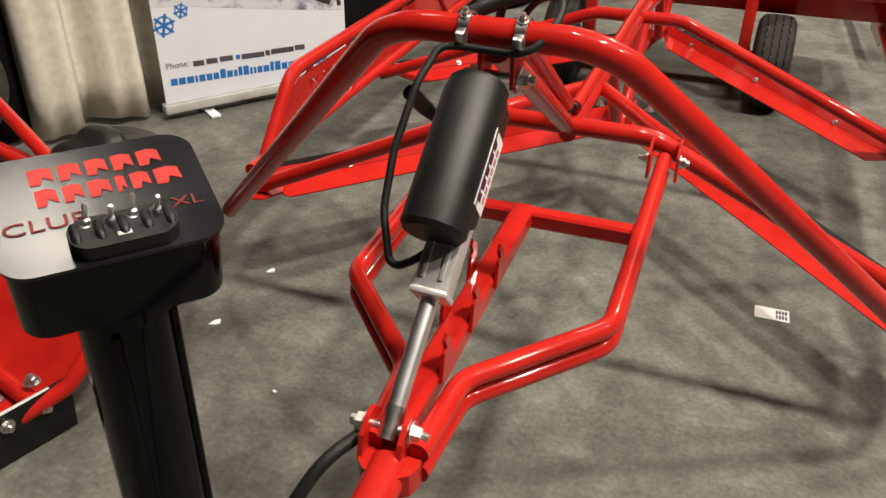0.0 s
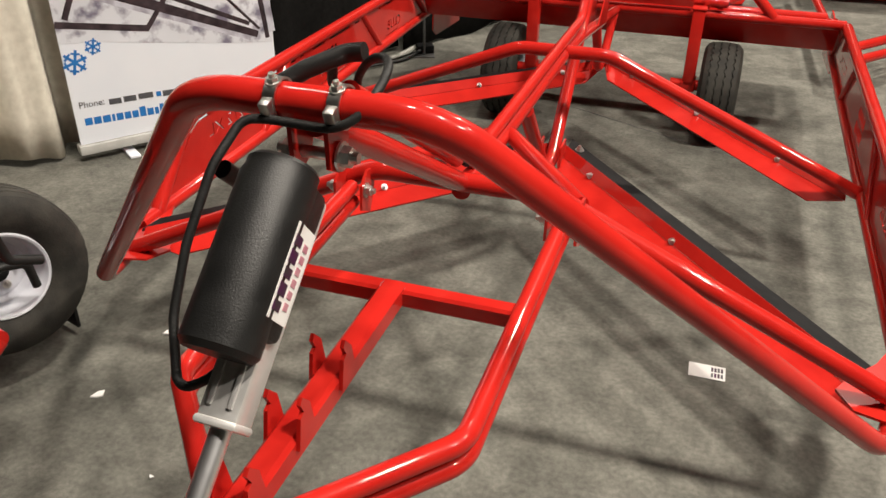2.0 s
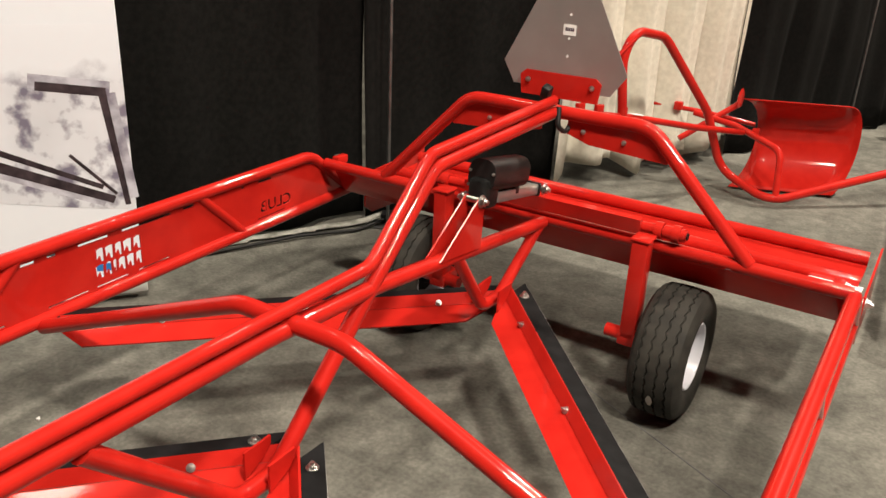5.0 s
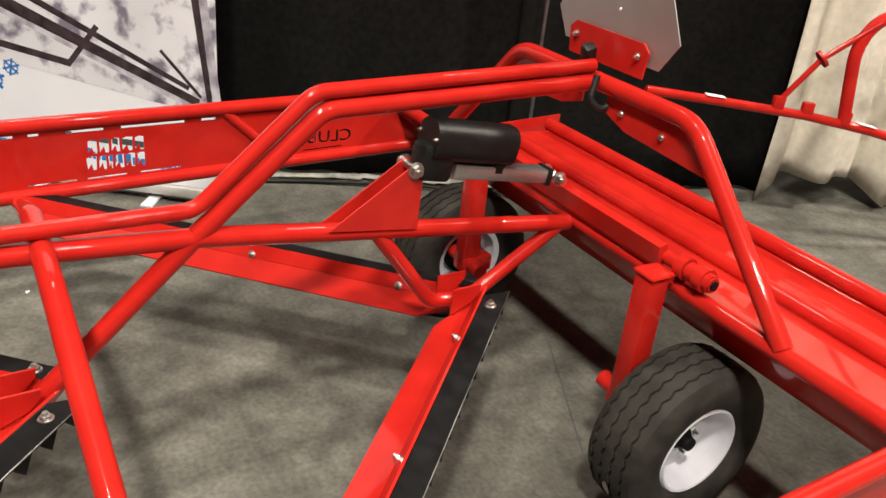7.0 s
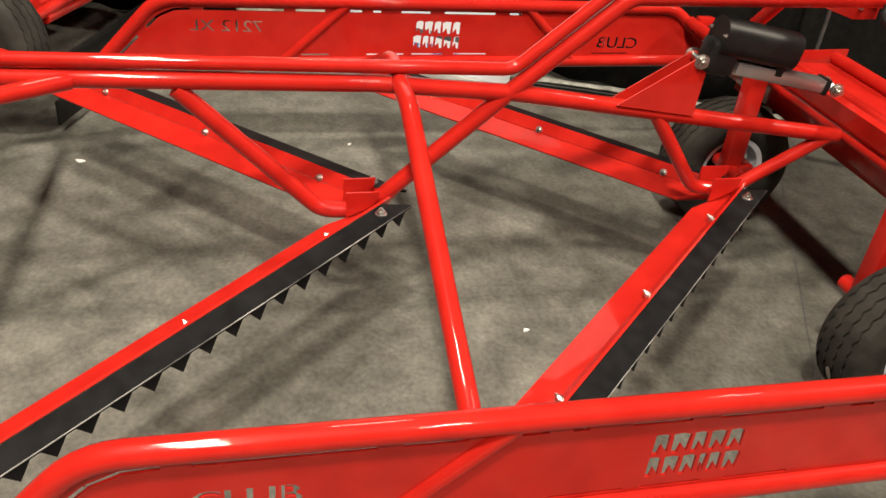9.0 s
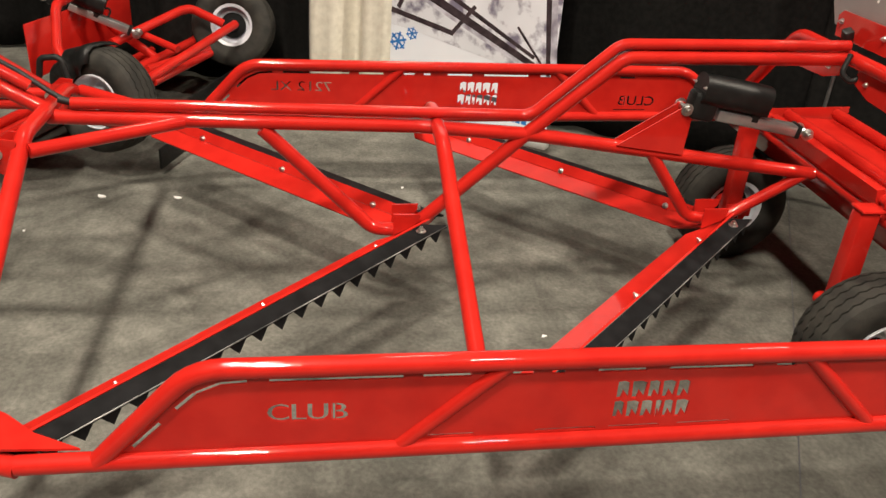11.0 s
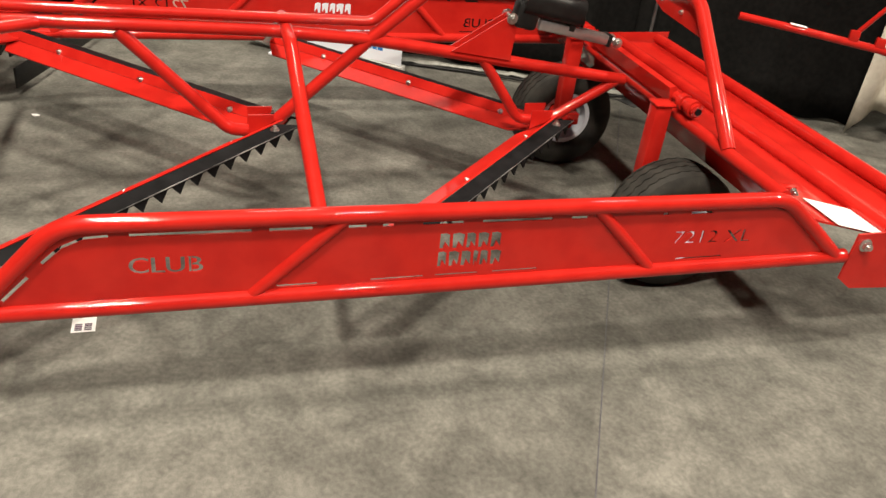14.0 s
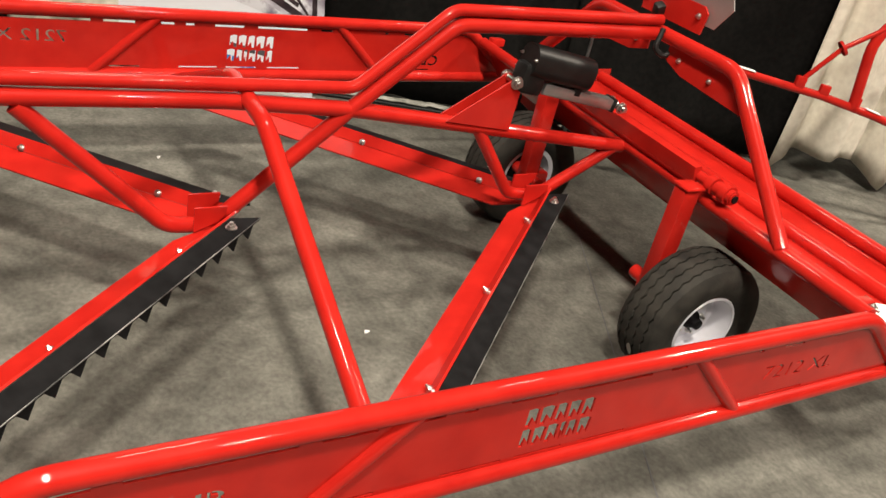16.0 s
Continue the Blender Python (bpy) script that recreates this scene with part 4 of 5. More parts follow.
    for w in (0.030, 0.030, 0.032, 0.012, 0.028, 0.026, 0.026, 0.026, 0.027, 0.016, 0.018, 0.026, 0.012, 0.012, 0.024, 0.028, 0.018, 0.028, 0.028, 0.036, 0.026, 0.018, 0.024, 0.010, 0.024, 0.028):
        if s + w > width - 0.03:
            break
        z = 0.176 - 0.030 * s
        top = 0.022 if int(s * 1000) % 3 == 0 else 0.010
        flat("printed_bar", [(s, z - 0.020), (s + w, z - 0.0205), (s + w, z + top), (s, z + top)], PRINT_BLUE, 0.0018)
        s += w + 0.006
    box("base_cassette", (width + 0.02, 0.06, 0.040), m @ pose(width / 2, 0.052, -0.012, 90, 0, 0), CARD_GREY, ob, 0.006, "pale grey base cassette")
    for s in (0.19, width - 0.27):
        box("foot", (0.045, 0.012, 0.150), m @ pose(s, 0.0065, 0.010), VINYL, ob, 0.003, "pale swivel foot")
    bm = bmesh.new()
    rod_into(bm, m @ Vector((width / 2, 0.03, -0.03)), m @ Vector((width / 2, height, -0.03)), 0.010)
    part("support_pole", bm, POLE_ALU, ob)
    return ob


banner("banner_stand", "white roll-up banner printed with a snowy photo", (-1.995, 0.415), (-1.47, 1.155), 2.05, True)
banner("banner_stand", "white roll-up banner printed in blue far down the row", (1.055, 7.74), (1.44, 8.56), 2.05, False)


def drape_pole(y, label):
    p = wall_at(y)
    ob = thing("drape_pole", label, "pole", "pipe and drape poles")
    bm = bmesh.new()
    rod_into(bm, (p.x + 0.03, p.y, 0.006), (p.x + 0.03, p.y, 2.5), 0.008, 12)
    part("upright", bm, POLE_ALU, ob)
    box("base_plate", (0.12, 0.12, 0.006), pose(p.x + 0.03, p.y, 0.003, 0, 0, 22), POLE_ALU, ob, 0.001)


drape_pole(2.39, "grey aluminium pole between two black drapes")
drape_pole(6.19, "grey aluminium pole between two black drapes")

# ---- control pedestal ----
pedestal = thing("control_pedestal", "gloss black steel pedestal with a tilted switch panel", "control stand")
NL, NR, FR = Vector((-0.343, -1.884, 0.925)), Vector((-0.183, -1.699, 0.925)), Vector((-0.317, -1.571, 0.978))
pw, pd = (NR - NL).normalized(), (FR - NR).normalized()
pn = pw.cross(pd).normalized()
pd = pn.cross(pw)
W_, D_ = 0.245, 0.200
top_m = basis(pw, pd, pn, NL)


prism("switch_plate", round_rect(W_, D_, 0.035), 0.005, top_m @ pose(0, 0, 0.0), BRUSHED_BLACK, pedestal, "dark satin metal plate with red lettering")
inner = round_rect(W_ - 0.010, D_ - 0.010, 0.033, 0.005, 0.005)
prism("box_wall", inner, 0.102, top_m @ pose(0, 0, -0.0535), GLOSS_BLACK, pedestal)
c_ = top_m @ Vector((W_ / 2, D_ / 2, -0.106))
bm = bmesh.new()
lathe_into(bm, [(0.0005, 0.0), (0.062, 0.0), (0.062, c_.z - 0.082), (0.070, c_.z - 0.080), (0.070, c_.z - 0.062), (0.056, c_.z - 0.058), (0.055, c_.z + 0.012), (0.0005, c_.z + 0.012)], Matrix.Translation((c_.x - 0.025, c_.y + 0.022, 0)), 28, closed=False)
part("post", bm, GLOSS_BLACK, pedestal)
for q in (-60, 30, 120):
    a = radians(q)
    box("post_rib", (0.012, 0.012, c_.z - 0.10), pose(c_.x - 0.025 + 0.0635 * math.cos(a), c_.y + 0.022 + 0.0635 * math.sin(a), (c_.z - 0.10) / 2 + 0.01, 0, 0, q), GLOSS_BLACK, pedestal, 0.003)
box("foot_plate", (0.30, 0.30, 0.010), pose(c_.x - 0.025, c_.y + 0.022, 0.005, 0, 0, 35), GLOSS_BLACK, pedestal, 0.002)
# red cut-out logo blocks
for y, ws, x in ((0.160, (0.027, 0.025, 0.024, 0.024, 0.027), 0.052), (0.121, (0.024, 0.022, 0.025, 0.011, 0.022, 0.030), 0.054)):
    for k, w in enumerate(ws):
        h = 0.0150
        pts = [(x, y - h), (x + w * 0.42, y - h), (x + w * 0.55, y - 0.003), (x + w, y - h + 0.003), (x + w * 0.96, y + h - 0.004), (x + w * 0.55, y + h), (x, y + h - 0.002)]
        prism("logo_block", pts, 0.0008, top_m @ pose(0, 0, 0.0032), LETTER_RED, pedestal, smooth=0)
        x += w + 0.006
text("panel_words", "CLUB", 0.020, top_m @ pose(0.058, 0.076, 0.0032) @ Matrix.Diagonal((1.3, 1, 1, 1)), LETTER_DARK, pedestal, 0.001)
text("panel_words", "XL", 0.017, top_m @ pose(0.212, 0.068, 0.0032) @ Matrix.Diagonal((1.3, 1, 1, 1)), LETTER_DARK, pedestal, 0.001)
bm = bmesh.new()
prism_into(bm, round_rect(0.118, 0.050, 0.024, 0.074, 0.003), 0.021, top_m @ pose(0, 0, 0.0125))
bmesh.ops.bevel(bm, geom=[e for e in bm.edges if e.calc_face_angle(0) > 1.2], offset=0.009, segments=4, profile=0.5, affect="EDGES")
part("switch_box", bm, PLASTIC, pedestal, "rounded black plastic switch box", smooth=60)
for k in range(5):
    bm = bmesh.new()
    x = 0.083 + 0.025 * k
    tube_into(bm, [top_m @ Vector((x, 0.014, 0.016)), top_m @ Vector((x, 0.022, 0.0225)), top_m @ Vector((x, 0.042, 0.0225)), top_m @ Vector((x, 0.047, 0.010))], 0.0058, 0.008, 12)
    part("switch_guard", bm, PLASTIC, pedestal)
for k in range(4):
    bm = bmesh.new()
    p = Vector((0.0955 + 0.025 * k, 0.042, 0.016))
    lathe_into(bm, [(0.0005, 0), (0.0085, 0), (0.0085, 0.005), (0.0055, 0.007), (0.0050, 0.013), (0.0026, 0.015), (0.0036, 0.031), (0.0022, 0.034), (0.0005, 0.034)], top_m @ Matrix.Translation(p) @ pose(0, 0, 0, 12 if k % 2 else -8, 6, 0), 14, closed=False)
    part("toggle_lever", bm, CHROME, pedestal, "chrome toggle lever")
box("switch_label", (0.015, 0.006, 0.0006), top_m @ pose(0.132, 0.0165, 0.0234), CARD_GREY, pedestal, 0)

# ---- second groomer, standing beside, its pan lowered and wheels lifted ----
second = thing("trail_groomer", "red tubular steel trail groomer with raised transport wheels", "snow groomer")
O2 = Vector((-1.05, -1.30, 0))
w2 = Vector((-0.953, 0.303, 0)).normalized()
l2 = Vector((0.303, 0.953, 0)).normalized()


def at2(u, v, z):
    return O2 + w2 * u + l2 * v + Vector((0, 0, z))


def pan2():
    prof = [(0.28, 0.30), (0.22, 0.27), (0.02, 0.10), (-0.04, 0.075), (-0.12, 0.080), (-0.17, 0.115)]
    bm = bmesh.new()
    m = basis(l2, (0, 0, 1), l2.cross(Vector((0, 0, 1))), at2(0.85, 0, 0))
    prism_into(bm, prof + [(y, z - 0.007) for y, z in reversed(prof)], 1.72, m)
    part("pan_sheet", bm, RED, second, smooth=25)
    for v, z, r in ((-0.17, 0.120, 0.022), (-0.05, 0.097, 0.022), (0.15, 0.225, 0.02), (0.29, 0.315, 0.022)):
        tube("pan_tube", [at2(-0.01, v, z), at2(1.72, v, z)], r, second)
    tube("pan_edge", [at2(-0.01, 0.29, 0.315), at2(-0.05, 0.10, 0.20), at2(-0.055, 0.02, 0.13), at2(-0.02, -0.10, 0.09)], 0.020, second, bend=0.08)
    m = basis(l2, (0, 0, 1), l2.cross(Vector((0, 0, 1))), at2(-0.035, 0, 0))
    prism("rubber_flap", [(0.02, 0.004), (0.03, 0.140), (-0.46, 0.130), (-0.46, 0.004)], 0.012, m, PLASTIC, second, "black rubber side flap", smooth=0)
    for v, z in ((-0.03, 0.120), (-0.12, 0.125), (-0.22, 0.120)):
        bolt(at2(0.02, v, z + 0.012), (0, 0, 1), second, 0.015, 0.012)
        bolt(at2(-0.042, v - 0.01, z - 0.02), -w2, second, 0.013, 0.010)
    box("flap_edge", (0.010, 0.44, 0.004), basis(-w2, l2, (0, 0, 1), at2(-0.035, -0.21, 0.137)), CARD_GREY, second, 0.001, "pale worn edge of the flap")
    bm = bmesh.new()
    lathe_into(bm, [(0.0005, 0.05), (0.02, 0.05), (0.028, 0.03), (0.028, 0.0), (0.0005, 0.0)], along(at2(0.11, -0.12, 0.125), at2(0.03, -0.20, 0.18)), 18, closed=False)
    part("lamp_plug", bm, PLASTIC, second, "black round plug")


pan2()
A2, B2 = Vector((-1.165, -0.815, 0.335)), Vector((-2.27, -0.405, 0.395))
for c, tilt in ((A2, 0), (B2, 1)):
    face = Vector((0.86, -0.42, 0.10)).normalized() if not tilt else Vector((0.93, -0.12, 0.25)).normalized()
    wheel(second, along(c, c - face if tilt else c + face, (0, 0, 1)))
wrap_m = along(A2, A2 + Vector((0.86, -0.42, 0.10)), (0, 0, 1))
bm = bmesh.new()
wrap_rows = []
for q in range(15):
    a = radians(88 + 82 * q / 14)
    edge = 0.060 + 0.052 * math.sin(math.pi * q / 14)
    r = 0.222 + 0.007 * math.sin(q * 1.3)
    ring = []
    for rr, h in ((r - 0.008, -0.094), (r, -0.062), (r + 0.006, 0.0), (r + 0.002, 0.066), (r - 0.018, 0.094), (r - edge, 0.098 + 0.012 * math.sin(q * 0.9))):
        ring.append(bm.verts.new(wrap_m @ Vector((rr * math.cos(a), rr * math.sin(a), h))))
    wrap_rows.append(ring)
for s_, e_ in zip(wrap_rows, wrap_rows[1:]):
    for k in range(5):
        bm.faces.new((s_[k], e_[k], e_[k + 1], s_[k + 1]))
rubber = part("rubber_wrap", bm, PLASTIC, second, "black rubber flap folded over the tyre", smooth=60)
sheet_mod = rubber.modifiers.new("sheet", "SOLIDIFY")
sheet_mod.thickness = 0.006
tube("hub_cable", [wrap_m @ Vector((-0.07, 0.02, 0.10)), wrap_m @ Vector((-0.02, 0.05, 0.12)), wrap_m @ Vector((0.05, 0.03, 0.10)), wrap_m @ Vector((0.06, -0.04, 0.09))], 0.011, second, CABLE, bend=0.03)
tube("wheel_arm", [(-1.18, -0.78, 0.36), (-1.50, -0.70, 0.33), (-2.13, -0.385, 0.435)], 0.022, second)
tube("wheel_arm", [(-1.77, -0.915, 0.41), (-2.11, -0.645, 0.50), (-2.16, -0.605, 0.50), (-2.15, -0.445, 0.43)], 0.022, second, bend=0.05)
tube("arm_tie", [(-1.93, -0.815, 0.42), (-1.81, -0.625, 0.38)], 0.018, second)
tube("frame_rail", [(-1.58, -0.73, 0.34), (-2.10, -0.525, 0.31)], 0.020, second)
tube("frame_rail", [(-1.50, -0.69, 0.31), (-2.09, -0.515, 0.29)], 0.020, second)
box("rubber_edge", (1.2, 0.010, 0.09), basis(w2, l2, (0, 0, 1), at2(0.90, 0.62, 0.08)), PLASTIC, second, 0.001, "black rubber edge strip")
box("rubber_edge", (0.85, 0.010, 0.08), basis(w2, l2, (0, 0, 1), at2(0.92, 0.50, 0.14)), PLASTIC, second, 0.001, "black rubber edge strip")
box("drop_wall", (0.85, 0.006, 0.24), basis(w2, l2, (0, 0, 1), (-1.86, -1.06, 0.44)), RED, second, 0.001)
tube("upright", [at2(0.36, 0.30, 0.31), (-1.40, -1.05, 0.47), (-1.50, -1.06, 0.64), (-1.85, -0.99, 0.66), (-1.96, -0.97, 0.45), at2(0.95, 0.30, 0.31)], 0.021, second, bend=0.07)
lift_actuator(Vector((-1.76, -1.18, 0.62)), Vector((-1.79, -0.80, 0.455)), second)
tube("wiring_loom", [(-1.05, -1.02, 0.46), (-1.03, -1.0, 0.54), (-1.02, -0.92, 0.55), (-1.01, -0.9, 0.44), (-1.0, -0.82, 0.40)], 0.012, second, CABLE, bend=0.03)

# ---- snow plow ----
plow = thing("snow_plow", "red curved snow plow blade on a tubular push frame", "snow plow")
PB, length = Vector((0.035, 4.15, 0.015)), 0.590
pu = Vector((math.cos(0.40), math.sin(0.40), 0))
pv = Vector((-pu.y, pu.x, 0))
bm = bmesh.new()
cols = 6
rows_ = []
prof = []
for q in range(17):
    # hollow face towards -pv; both ends are cut in a bow
    f_ = q / 16
    turn = radians(-70 + 148 * f_)
    prof.append((0.275 * (math.cos(turn) - math.cos(radians(70))) + 0.055 * f_, 0.275 * (math.sin(turn) + math.sin(radians(70))), 0.150 * (1 - (2 * f_ - 1) ** 2)))
for i in range(cols + 1):
    rows_.append([bm.verts.new(PB + pu * (length * i / cols + c) + pv * x + Vector((0, 0, z))) for x, z, c in prof])
for i in range(cols):
    for k in range(len(prof) - 1):
        bm.faces.new((rows_[i][k], rows_[i + 1][k], rows_[i + 1][k + 1], rows_[i][k + 1]))
blade = part("blade", bm, RED, plow, "glossy red curved steel blade", smooth=80)
sol = blade.modifiers.new("sheet", "SOLIDIFY")
sol.thickness = 0.005
bm = bmesh.new()
lathe_into(bm, [(0.0005, -0.004), (0.052, -0.004), (0.060, 0.0), (0.052, 0.004), (0.0005, 0.004)], along((-0.03, 4.37, 0.500), (0.97, 4.30, 0.52)), 24, closed=False)
part("end_disc", bm, RED, plow, "red round end plate")
tube("push_frame", [(-0.352, 3.249, 0.54), (-0.385, 3.19, 0.98), (-0.305, 3.62, 0.905), (-0.107, 3.95, 0.482), (-0.01, 4.06, 0.14), (0.31, 3.95, 0.035), (0.93, 4.56, 0.215)], 0.024, plow, bend=0.16)
tube("brace_bow", [(-0.26, 4.25, 0.40), (0.0, 4.25, 0.36), (0.300, 4.08, 0.30), (0.335, 3.99, 0.05)], 0.019, plow, bend=0.09)
tube("angle_rod", [(-0.62, 4.25, 0.42), (-0.20, 4.30, 0.40), (0.06, 4.45, 0.34)], 0.014, plow)
tube("angle_rod", [(-0.3, 4.15, 0.25), (-0.03, 4.37, 0.47)], 0.018, plow)
box("rod_lug", (0.05, 0.04, 0.05), pose(-0.36, 4.25, 0.425), RED, plow, 0.006)
box("rod_lug", (0.04, 0.04, 0.05), pose(0.115, 4.25, 0.34), RED, plow, 0.006)
# long towing tongue that lies along the drapes
tube("tongue", [(-0.735, 2.56, 0.606), (-0.607, 2.791, 0.588), (-0.427, 3.113, 0.560), (-0.300, 3.34, 0.522), (-0.10, 3.70, 0.44), (0.05, 4.20, 0.34)], 0.018, plow, bend=0.4)
box("tongue_label", (0.034, 0.075, 0.002), basis((0.87, -0.49, 0), (0.49, 0.87, -0.08), (0.04, 0.07, 1), (-0.605, 2.795, 0.6065)), PAPER, plow, 0, "white paper label")
box("tongue_label", (0.034, 0.075, 0.002), basis((0.87, -0.49, 0), (0.49, 0.87, -0.17), (0.08, 0.15, 1), (-0.306, 3.33, 0.5425)), PAPER, plow, 0, "white paper label")
tube("lift_strut", [(-0.482, 3.015, 0.615), (-0.428, 3.111, 0.778), (-0.341, 3.268, 0.925)], 0.011, plow)
for p_ in ((-0.485, 3.01, 0.600), (-0.427, 3.113, 0.585), (-0.352, 3.249, 0.560)):
    box("tongue_lug", (0.030, 0.045, 0.055), pose(*p_, 0, 0, -29), RED, plow, 0.006)
bm = bmesh.new()
lathe_into(bm, [(0.0005, -0.006), (0.034, -0.006), (0.034, 0.006), (0.0005, 0.006)], along((-0.428, 3.111, 0.778), (-0.341, 3.268, 0.925)), 18, closed=False)
part("strut_disc", bm, RED, plow)

# ---- third groomer, across the aisle of the stand ----
third = thing("trail_groomer", "red trail groomer with its pan on the carpet", "snow groomer")
tube("rear_rail", [(1.04, 4.60, 0.275), (3.1, 4.72, 0.285)], 0.022, third)
box("drop_wall", (2.0, 0.008, 0.30), pose(2.07, 4.82, 0.150, 31, 0, 3.4), RED, third, 0.001)
for y, z in ((4.70, 0.292), (4.86, 0.298), (5.02, 0.302), (5.24, 0.31)):
    tube("pan_tube", [(1.04, y, z), (3.1, y + 0.12, z)], 0.022, third)
box("pan_sheet", (2.0, 0.64, 0.008), pose(2.07, 4.98, 0.265, 2, 0, 3.4), RED, third, 0.001)
prism("end_plate", [(4.58, 0.29), (5.3, 0.32), (5.3, 0.02), (4.86, 0.02)], 0.008, basis((0, 1, 0), (0, 0, 1), (1, 0, 0), (1.04, 0, 0)), RED, third, smooth=0)
for bx in (1.28, 1.33):
    bm = bmesh.new()
    lathe_into(bm, [(0.020, -0.008), (0.030, -0.008), (0.030, 0.008), (0.020, 0.008)], along((bx, 4.71, 0.293), (bx + 1, 4.77, 0.293)), 20)
    part("tube_band", bm, RED, third)
bm = bmesh.new()
lathe_into(bm, [(0.0005, -0.014), (0.038, -0.014), (0.043, -0.006), (0.043, 0.006), (0.038, 0.014), (0.0005, 0.014)], along((0.965, 4.66, 0.245), (0, 4.6, 0.28)), 24, closed=False)
part("hinge_disc", bm, BLACK_STEEL, third, "black hinge disc")
bolt((0.950, 4.66, 0.246), (-1, 0, 0), third, 0.018, 0.02)
tube("a_frame", [(0.975, 4.66, 0.28), (1.01, 3.9, 0.20), (1.045, 3.1, 0.20), (1.055, 2.48, 0.20), (1.16, 2.70, 0.20), (1.84, 3.58, 0.20)], 0.026, third, bend=0.1)
tube("a_frame", [(1.06, 2.66, 0.152), (1.08, 2.46, 0.150), (1.17, 2.62, 0.150), (1.80, 3.42, 0.150), (2.3, 3.6, 0.22)], 0.026, third, bend=0.1)
tube("a_frame_post", [(1.82, 3.56, 0.20), (1.84, 3.85, 0.30), (1.88, 4.62, 0.29)], 0.020, third)
tube("wheel_arch", [(1.384, 5.1, 0.30), (1.378, 5.1, 0.535), (1.85, 5.12, 0.535), (1.872, 5.1, 0.30)], 0.020, third, bend=0.09)
knobby_wheel(third, basis((0.26, 0.96, 0), (0.05, 0, 1), (0.96, -0.26, -0.05), (1.545, 4.93, 0.365)), 0.93, BLACK_STEEL, "black steel rim")
box("wheel_post", (0.05, 0.06, 0.16), pose(1.415, 4.93, 0.345), RED, third, 0.005)
box("wheel_axle", (0.12, 0.035, 0.035), pose(1.46, 4.93, 0.372), ZINC, third, 0.005)

# ---- small roller drag near the far banner ----
drag = thing("snow_drag", "small red tubular snow drag with two black wheels", "snow drag")
for x, y, z in ((0.838, 6.36, 0.20), (0.790, 6.95, 0.285)):
    knobby_wheel(drag, basis((0.70, 0.71, 0), (0, 0, 1), (0.71, -0.70, 0), (x, y, z)), 0.87, RED, "red painted rim")
tube("bow", [(0.86, 6.36, 0.21), (0.90, 6.33, 0.46), (1.02, 6.30, 0.43), (1.15, 6.30, 0.24), (1.153, 6.30, 0.02)], 0.021, drag, bend=0.09)
tube("bow", [(0.84, 6.92, 0.28), (0.95, 6.80, 0.40), (1.09, 6.60, 0.27), (1.14, 6.52, 0.09), (1.146, 6.50, 0.02)], 0.021, drag, bend=0.09)
tube("bow_tie", [(0.93, 6.34, 0.44), (0.95, 6.80, 0.39)], 0.018, drag)
tube("rail", [(1.04, 6.40, 0.40), (1.163, 6.60, 0.338), (1.372, 6.60, 0.197), (1.80, 6.62, 0.11)], 0.018, drag, bend=0.1)
tube("rail", [(1.10, 6.42, 0.03), (1.227, 6.50, 0.056), (1.412, 6.50, 0.165), (1.85, 6.56, 0.21)], 0.020, drag, bend=0.1)
tube("skid", [(0.96, 6.20, 0.024), (1.20, 6.30, 0.024), (1.75, 6.36, 0.024)], 0.022, drag, bend=0.1)
tube("foot_post", [(0.985, 6.20, 0.03), (1.03, 6.22, 0.17), (1.15, 6.30, 0.20)], 0.018, drag, bend=0.05)
box("hub_lug", (0.06, 0.05, 0.09), pose(0.885, 6.34, 0.22, 0, 0, -45), RED, drag, 0.008)

# ---- fourth groomer, only its raised pan shows ----
fourth = thing("trail_groomer", "red trail groomer parked beyond the others", "snow groomer")
tube("rear_rail", [(1.95, 6.95, 0.46), (4.2, 7.15, 0.48)], 0.022, fourth)
box("drop_wall", (2.1, 0.008, 0.24), pose(3.02, 7.06, 0.345, 0, 0, 5), RED, fourth, 0.001)
tube("leg", [(2.05, 6.94, 0.46), (2.25, 6.80, 0.05)], 0.020, fourth)
tube("leg", [(4.0, 7.13, 0.48), (4.0, 7.0, 0.03)], 0.020, fourth)

tube("side_rail", [(1.76, 6.98, 0.36), (2.02, 7.0, 0.385)], 0.020, fourth)
tube("rail_plug", [(1.72, 6.98, 0.355), (1.80, 6.98, 0.365)], 0.034, fourth, PLASTIC, label="black rubber end cap")

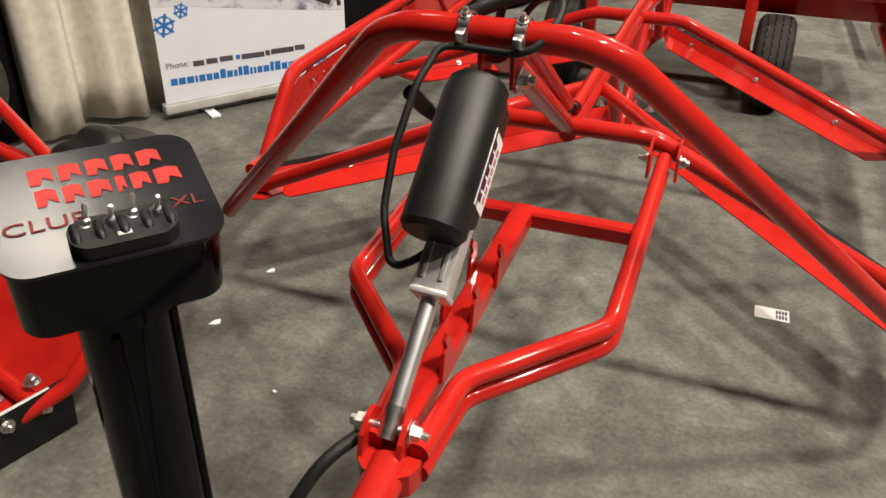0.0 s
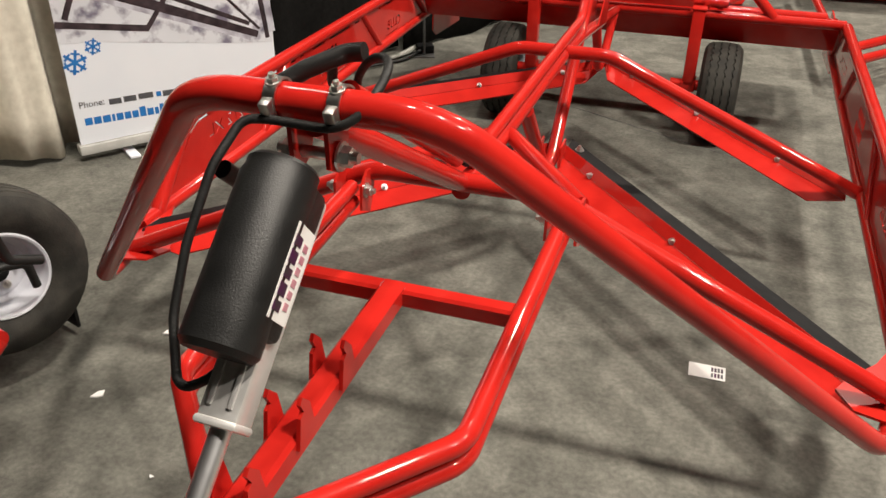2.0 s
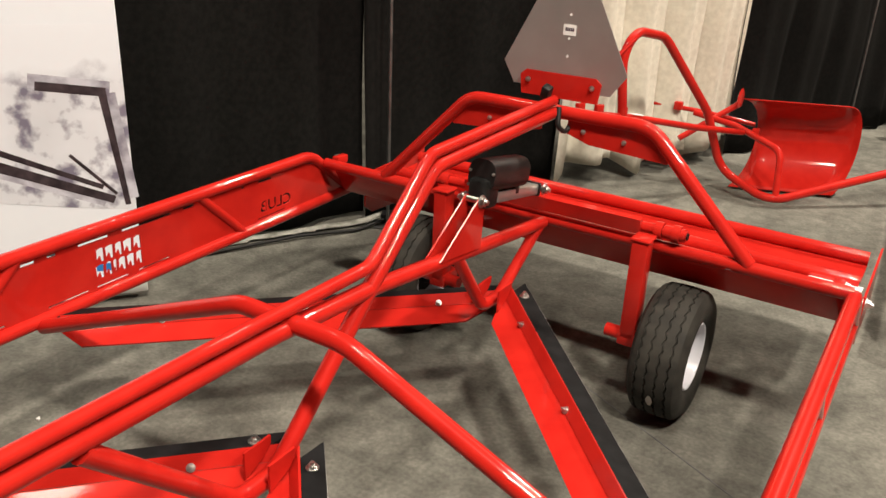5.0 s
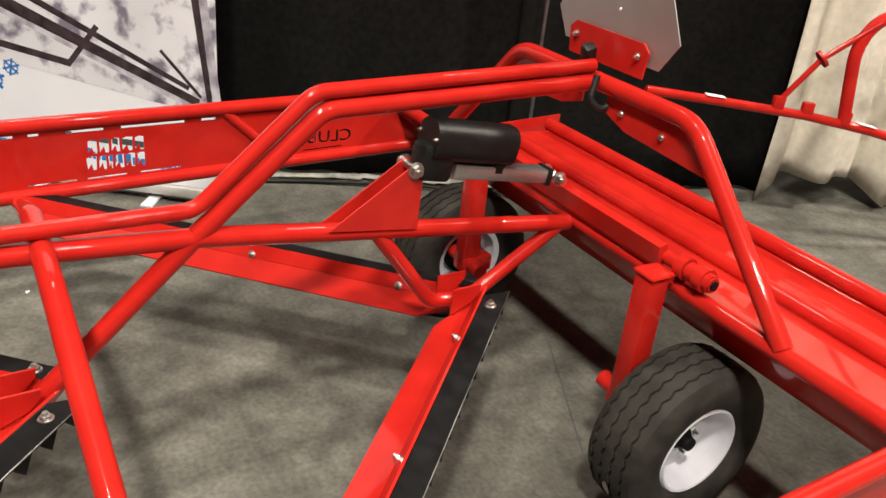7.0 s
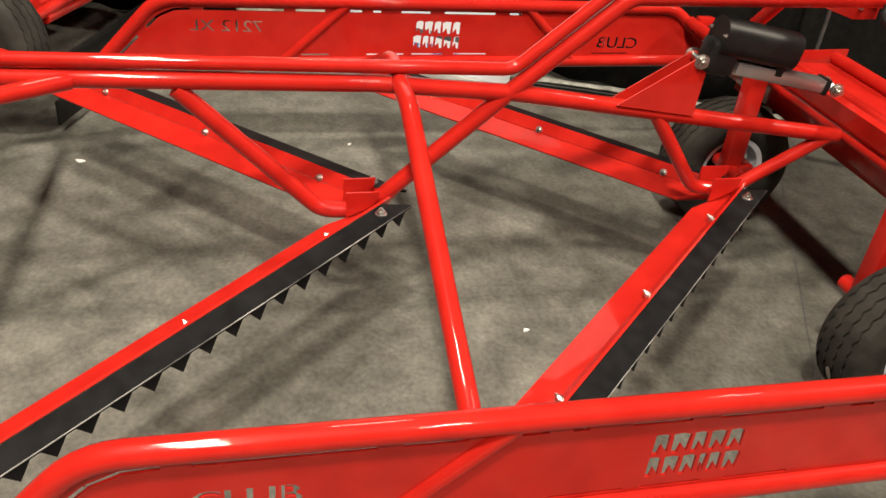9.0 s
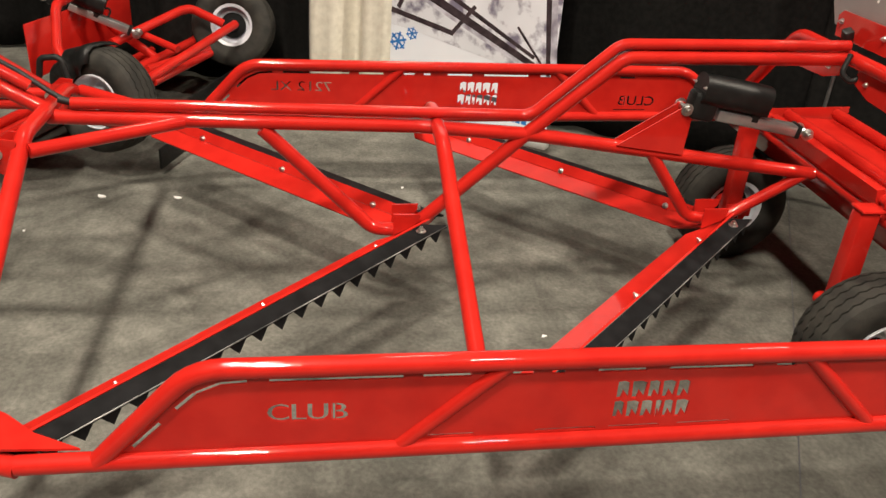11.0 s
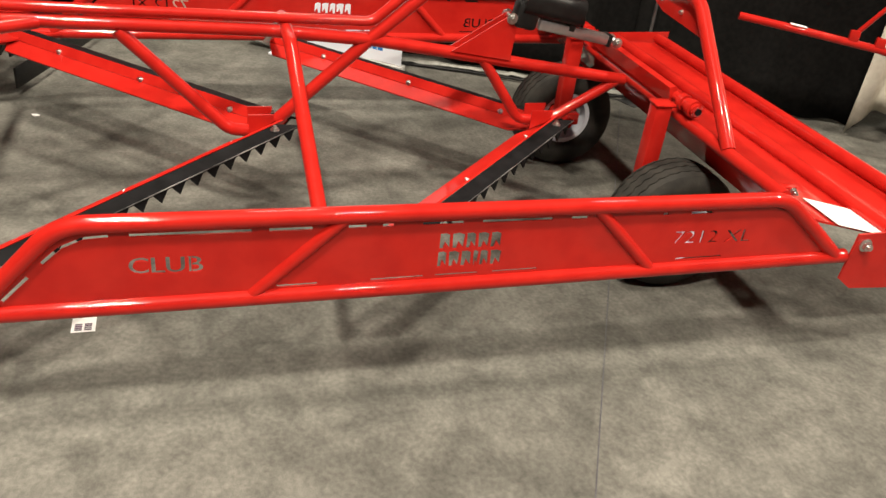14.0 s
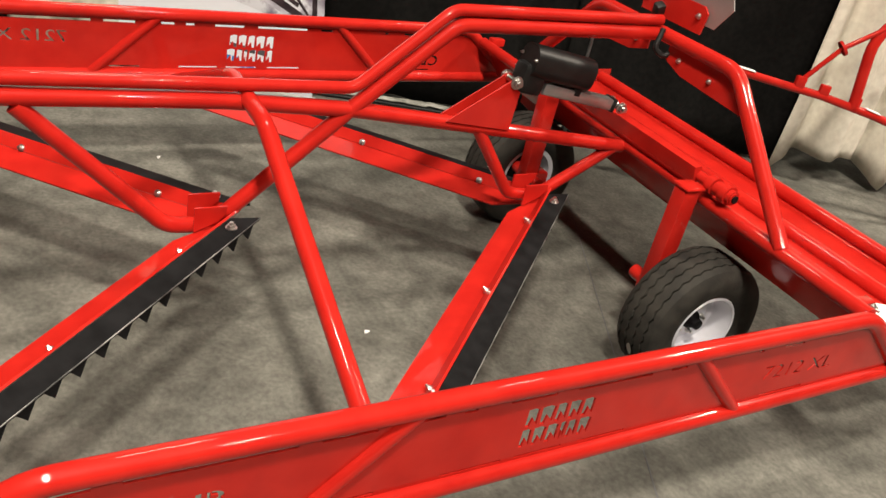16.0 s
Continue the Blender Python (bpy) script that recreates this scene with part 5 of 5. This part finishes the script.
# ---- small things on the carpet ----
tag = thing("paper_tag", "white paper tag with small dark print on the carpet", "paper", at=pose(0.575, -0.183, 0.002, 0, 0, 1))
box("tag_sheet", (0.098, 0.062, 0.001), pose(0, 0, 0), PAPER, tag, 0)
for k in range(4):
    for j in range(2):
        box("print_bar", (0.0062, 0.019, 0.0008), pose(0.014 + 0.0085 * k, -0.013 + 0.025 * j, 0.0006), PRINT_INK if (k + j) % 3 else PRINT_GREY, tag, 0)
for nx, ny, sz in ((-0.930, -0.819, 0.020), (-0.924, -0.519, 0.018), (0.112, 0.79, 0.010), (-0.62, -1.02, 0.007), (-1.05, 0.42, 0.009), (1.33, 0.15, 0.006)):
    bm = bmesh.new()
    prism_into(bm, [(-sz, -sz * 0.3), (-sz * 0.2, -sz * 0.6), (sz, -sz * 0.2), (sz * 0.5, sz * 0.4), (-sz * 0.3, sz * 0.7)], 0.004, pose(nx, ny, 0.004, 3, -2, nx * 900))
    tagged(part("paper_scrap", bm, PAPER, None, "torn white paper scrap lying on the carpet", smooth=0), category="litter", group="paper scraps on the carpet")
# carpet seam
bm = bmesh.new()
box_into(bm, (4.2, 0.003, 0.0012), pose(0.75, 1.335, 0.0005, 0, 0, -26.8))
seam = part("carpet_seam", bm, PRINT_GREY, None, "dark seam line between two carpet widths")
tagged(seam, category="seam", kind="structure")
# power strip and wrapping by the drapes
wrap = thing("cable_cover", "pale grey plastic cable cover lying by the drapes", "cable cover")
rng = random.Random(12)
bm = bmesh.new()
line_ = rounded([(-1.83, 0.76, 0.010), (-1.78, 1.25, 0.010), (-1.58, 1.80, 0.012), (-1.42, 2.10, 0.014), (-1.30, 2.31, 0.016), (-1.255, 2.46, 0.030)], 0.3)
fine = [line_[0]]
for u, v in zip(line_, line_[1:]):
    steps_ = max(1, round((v - u).length / 0.05))
    fine += [u.lerp(v, (q + 1) / steps_) for q in range(steps_)]
edges_ = []
for q, c in enumerate(fine):
    d = (fine[min(q + 1, len(fine) - 1)] - fine[max(q - 1, 0)]).normalized()
    side = Vector((d.y, -d.x, 0))
    w_ = 0.027 + rng.uniform(-0.005, 0.006)
    edges_.append([bm.verts.new(c + side * e * w_ + Vector((0, 0, 0.012 * (e == 0) + rng.uniform(-0.003, 0.004)))) for e in (-1, 0, 1)])
for u, v in zip(edges_, edges_[1:]):
    for k in range(2):
        bm.faces.new((u[k], v[k], v[k + 1], u[k + 1]))
strip = part("cover_strip", bm, DULL_PLASTIC, wrap, "crumpled pale plastic strip")
strip_mod = strip.modifiers.new("sheet", "SOLIDIFY")
strip_mod.thickness = 0.004
box("plug_box", (0.10, 0.08, 0.05), pose(-1.20, 2.44, 0.027, 0, 0, 30), BLACK_STEEL, wrap, 0.006)
tube("cord", [(-1.20, 2.44, 0.03), (-1.25, 2.22, 0.012), (-1.40, 1.98, 0.02), (-1.6, 1.55, 0.012), (-1.72, 1.2, 0.012), (-1.80, 0.9, 0.012)], 0.008, wrap, CABLE, bend=0.1)
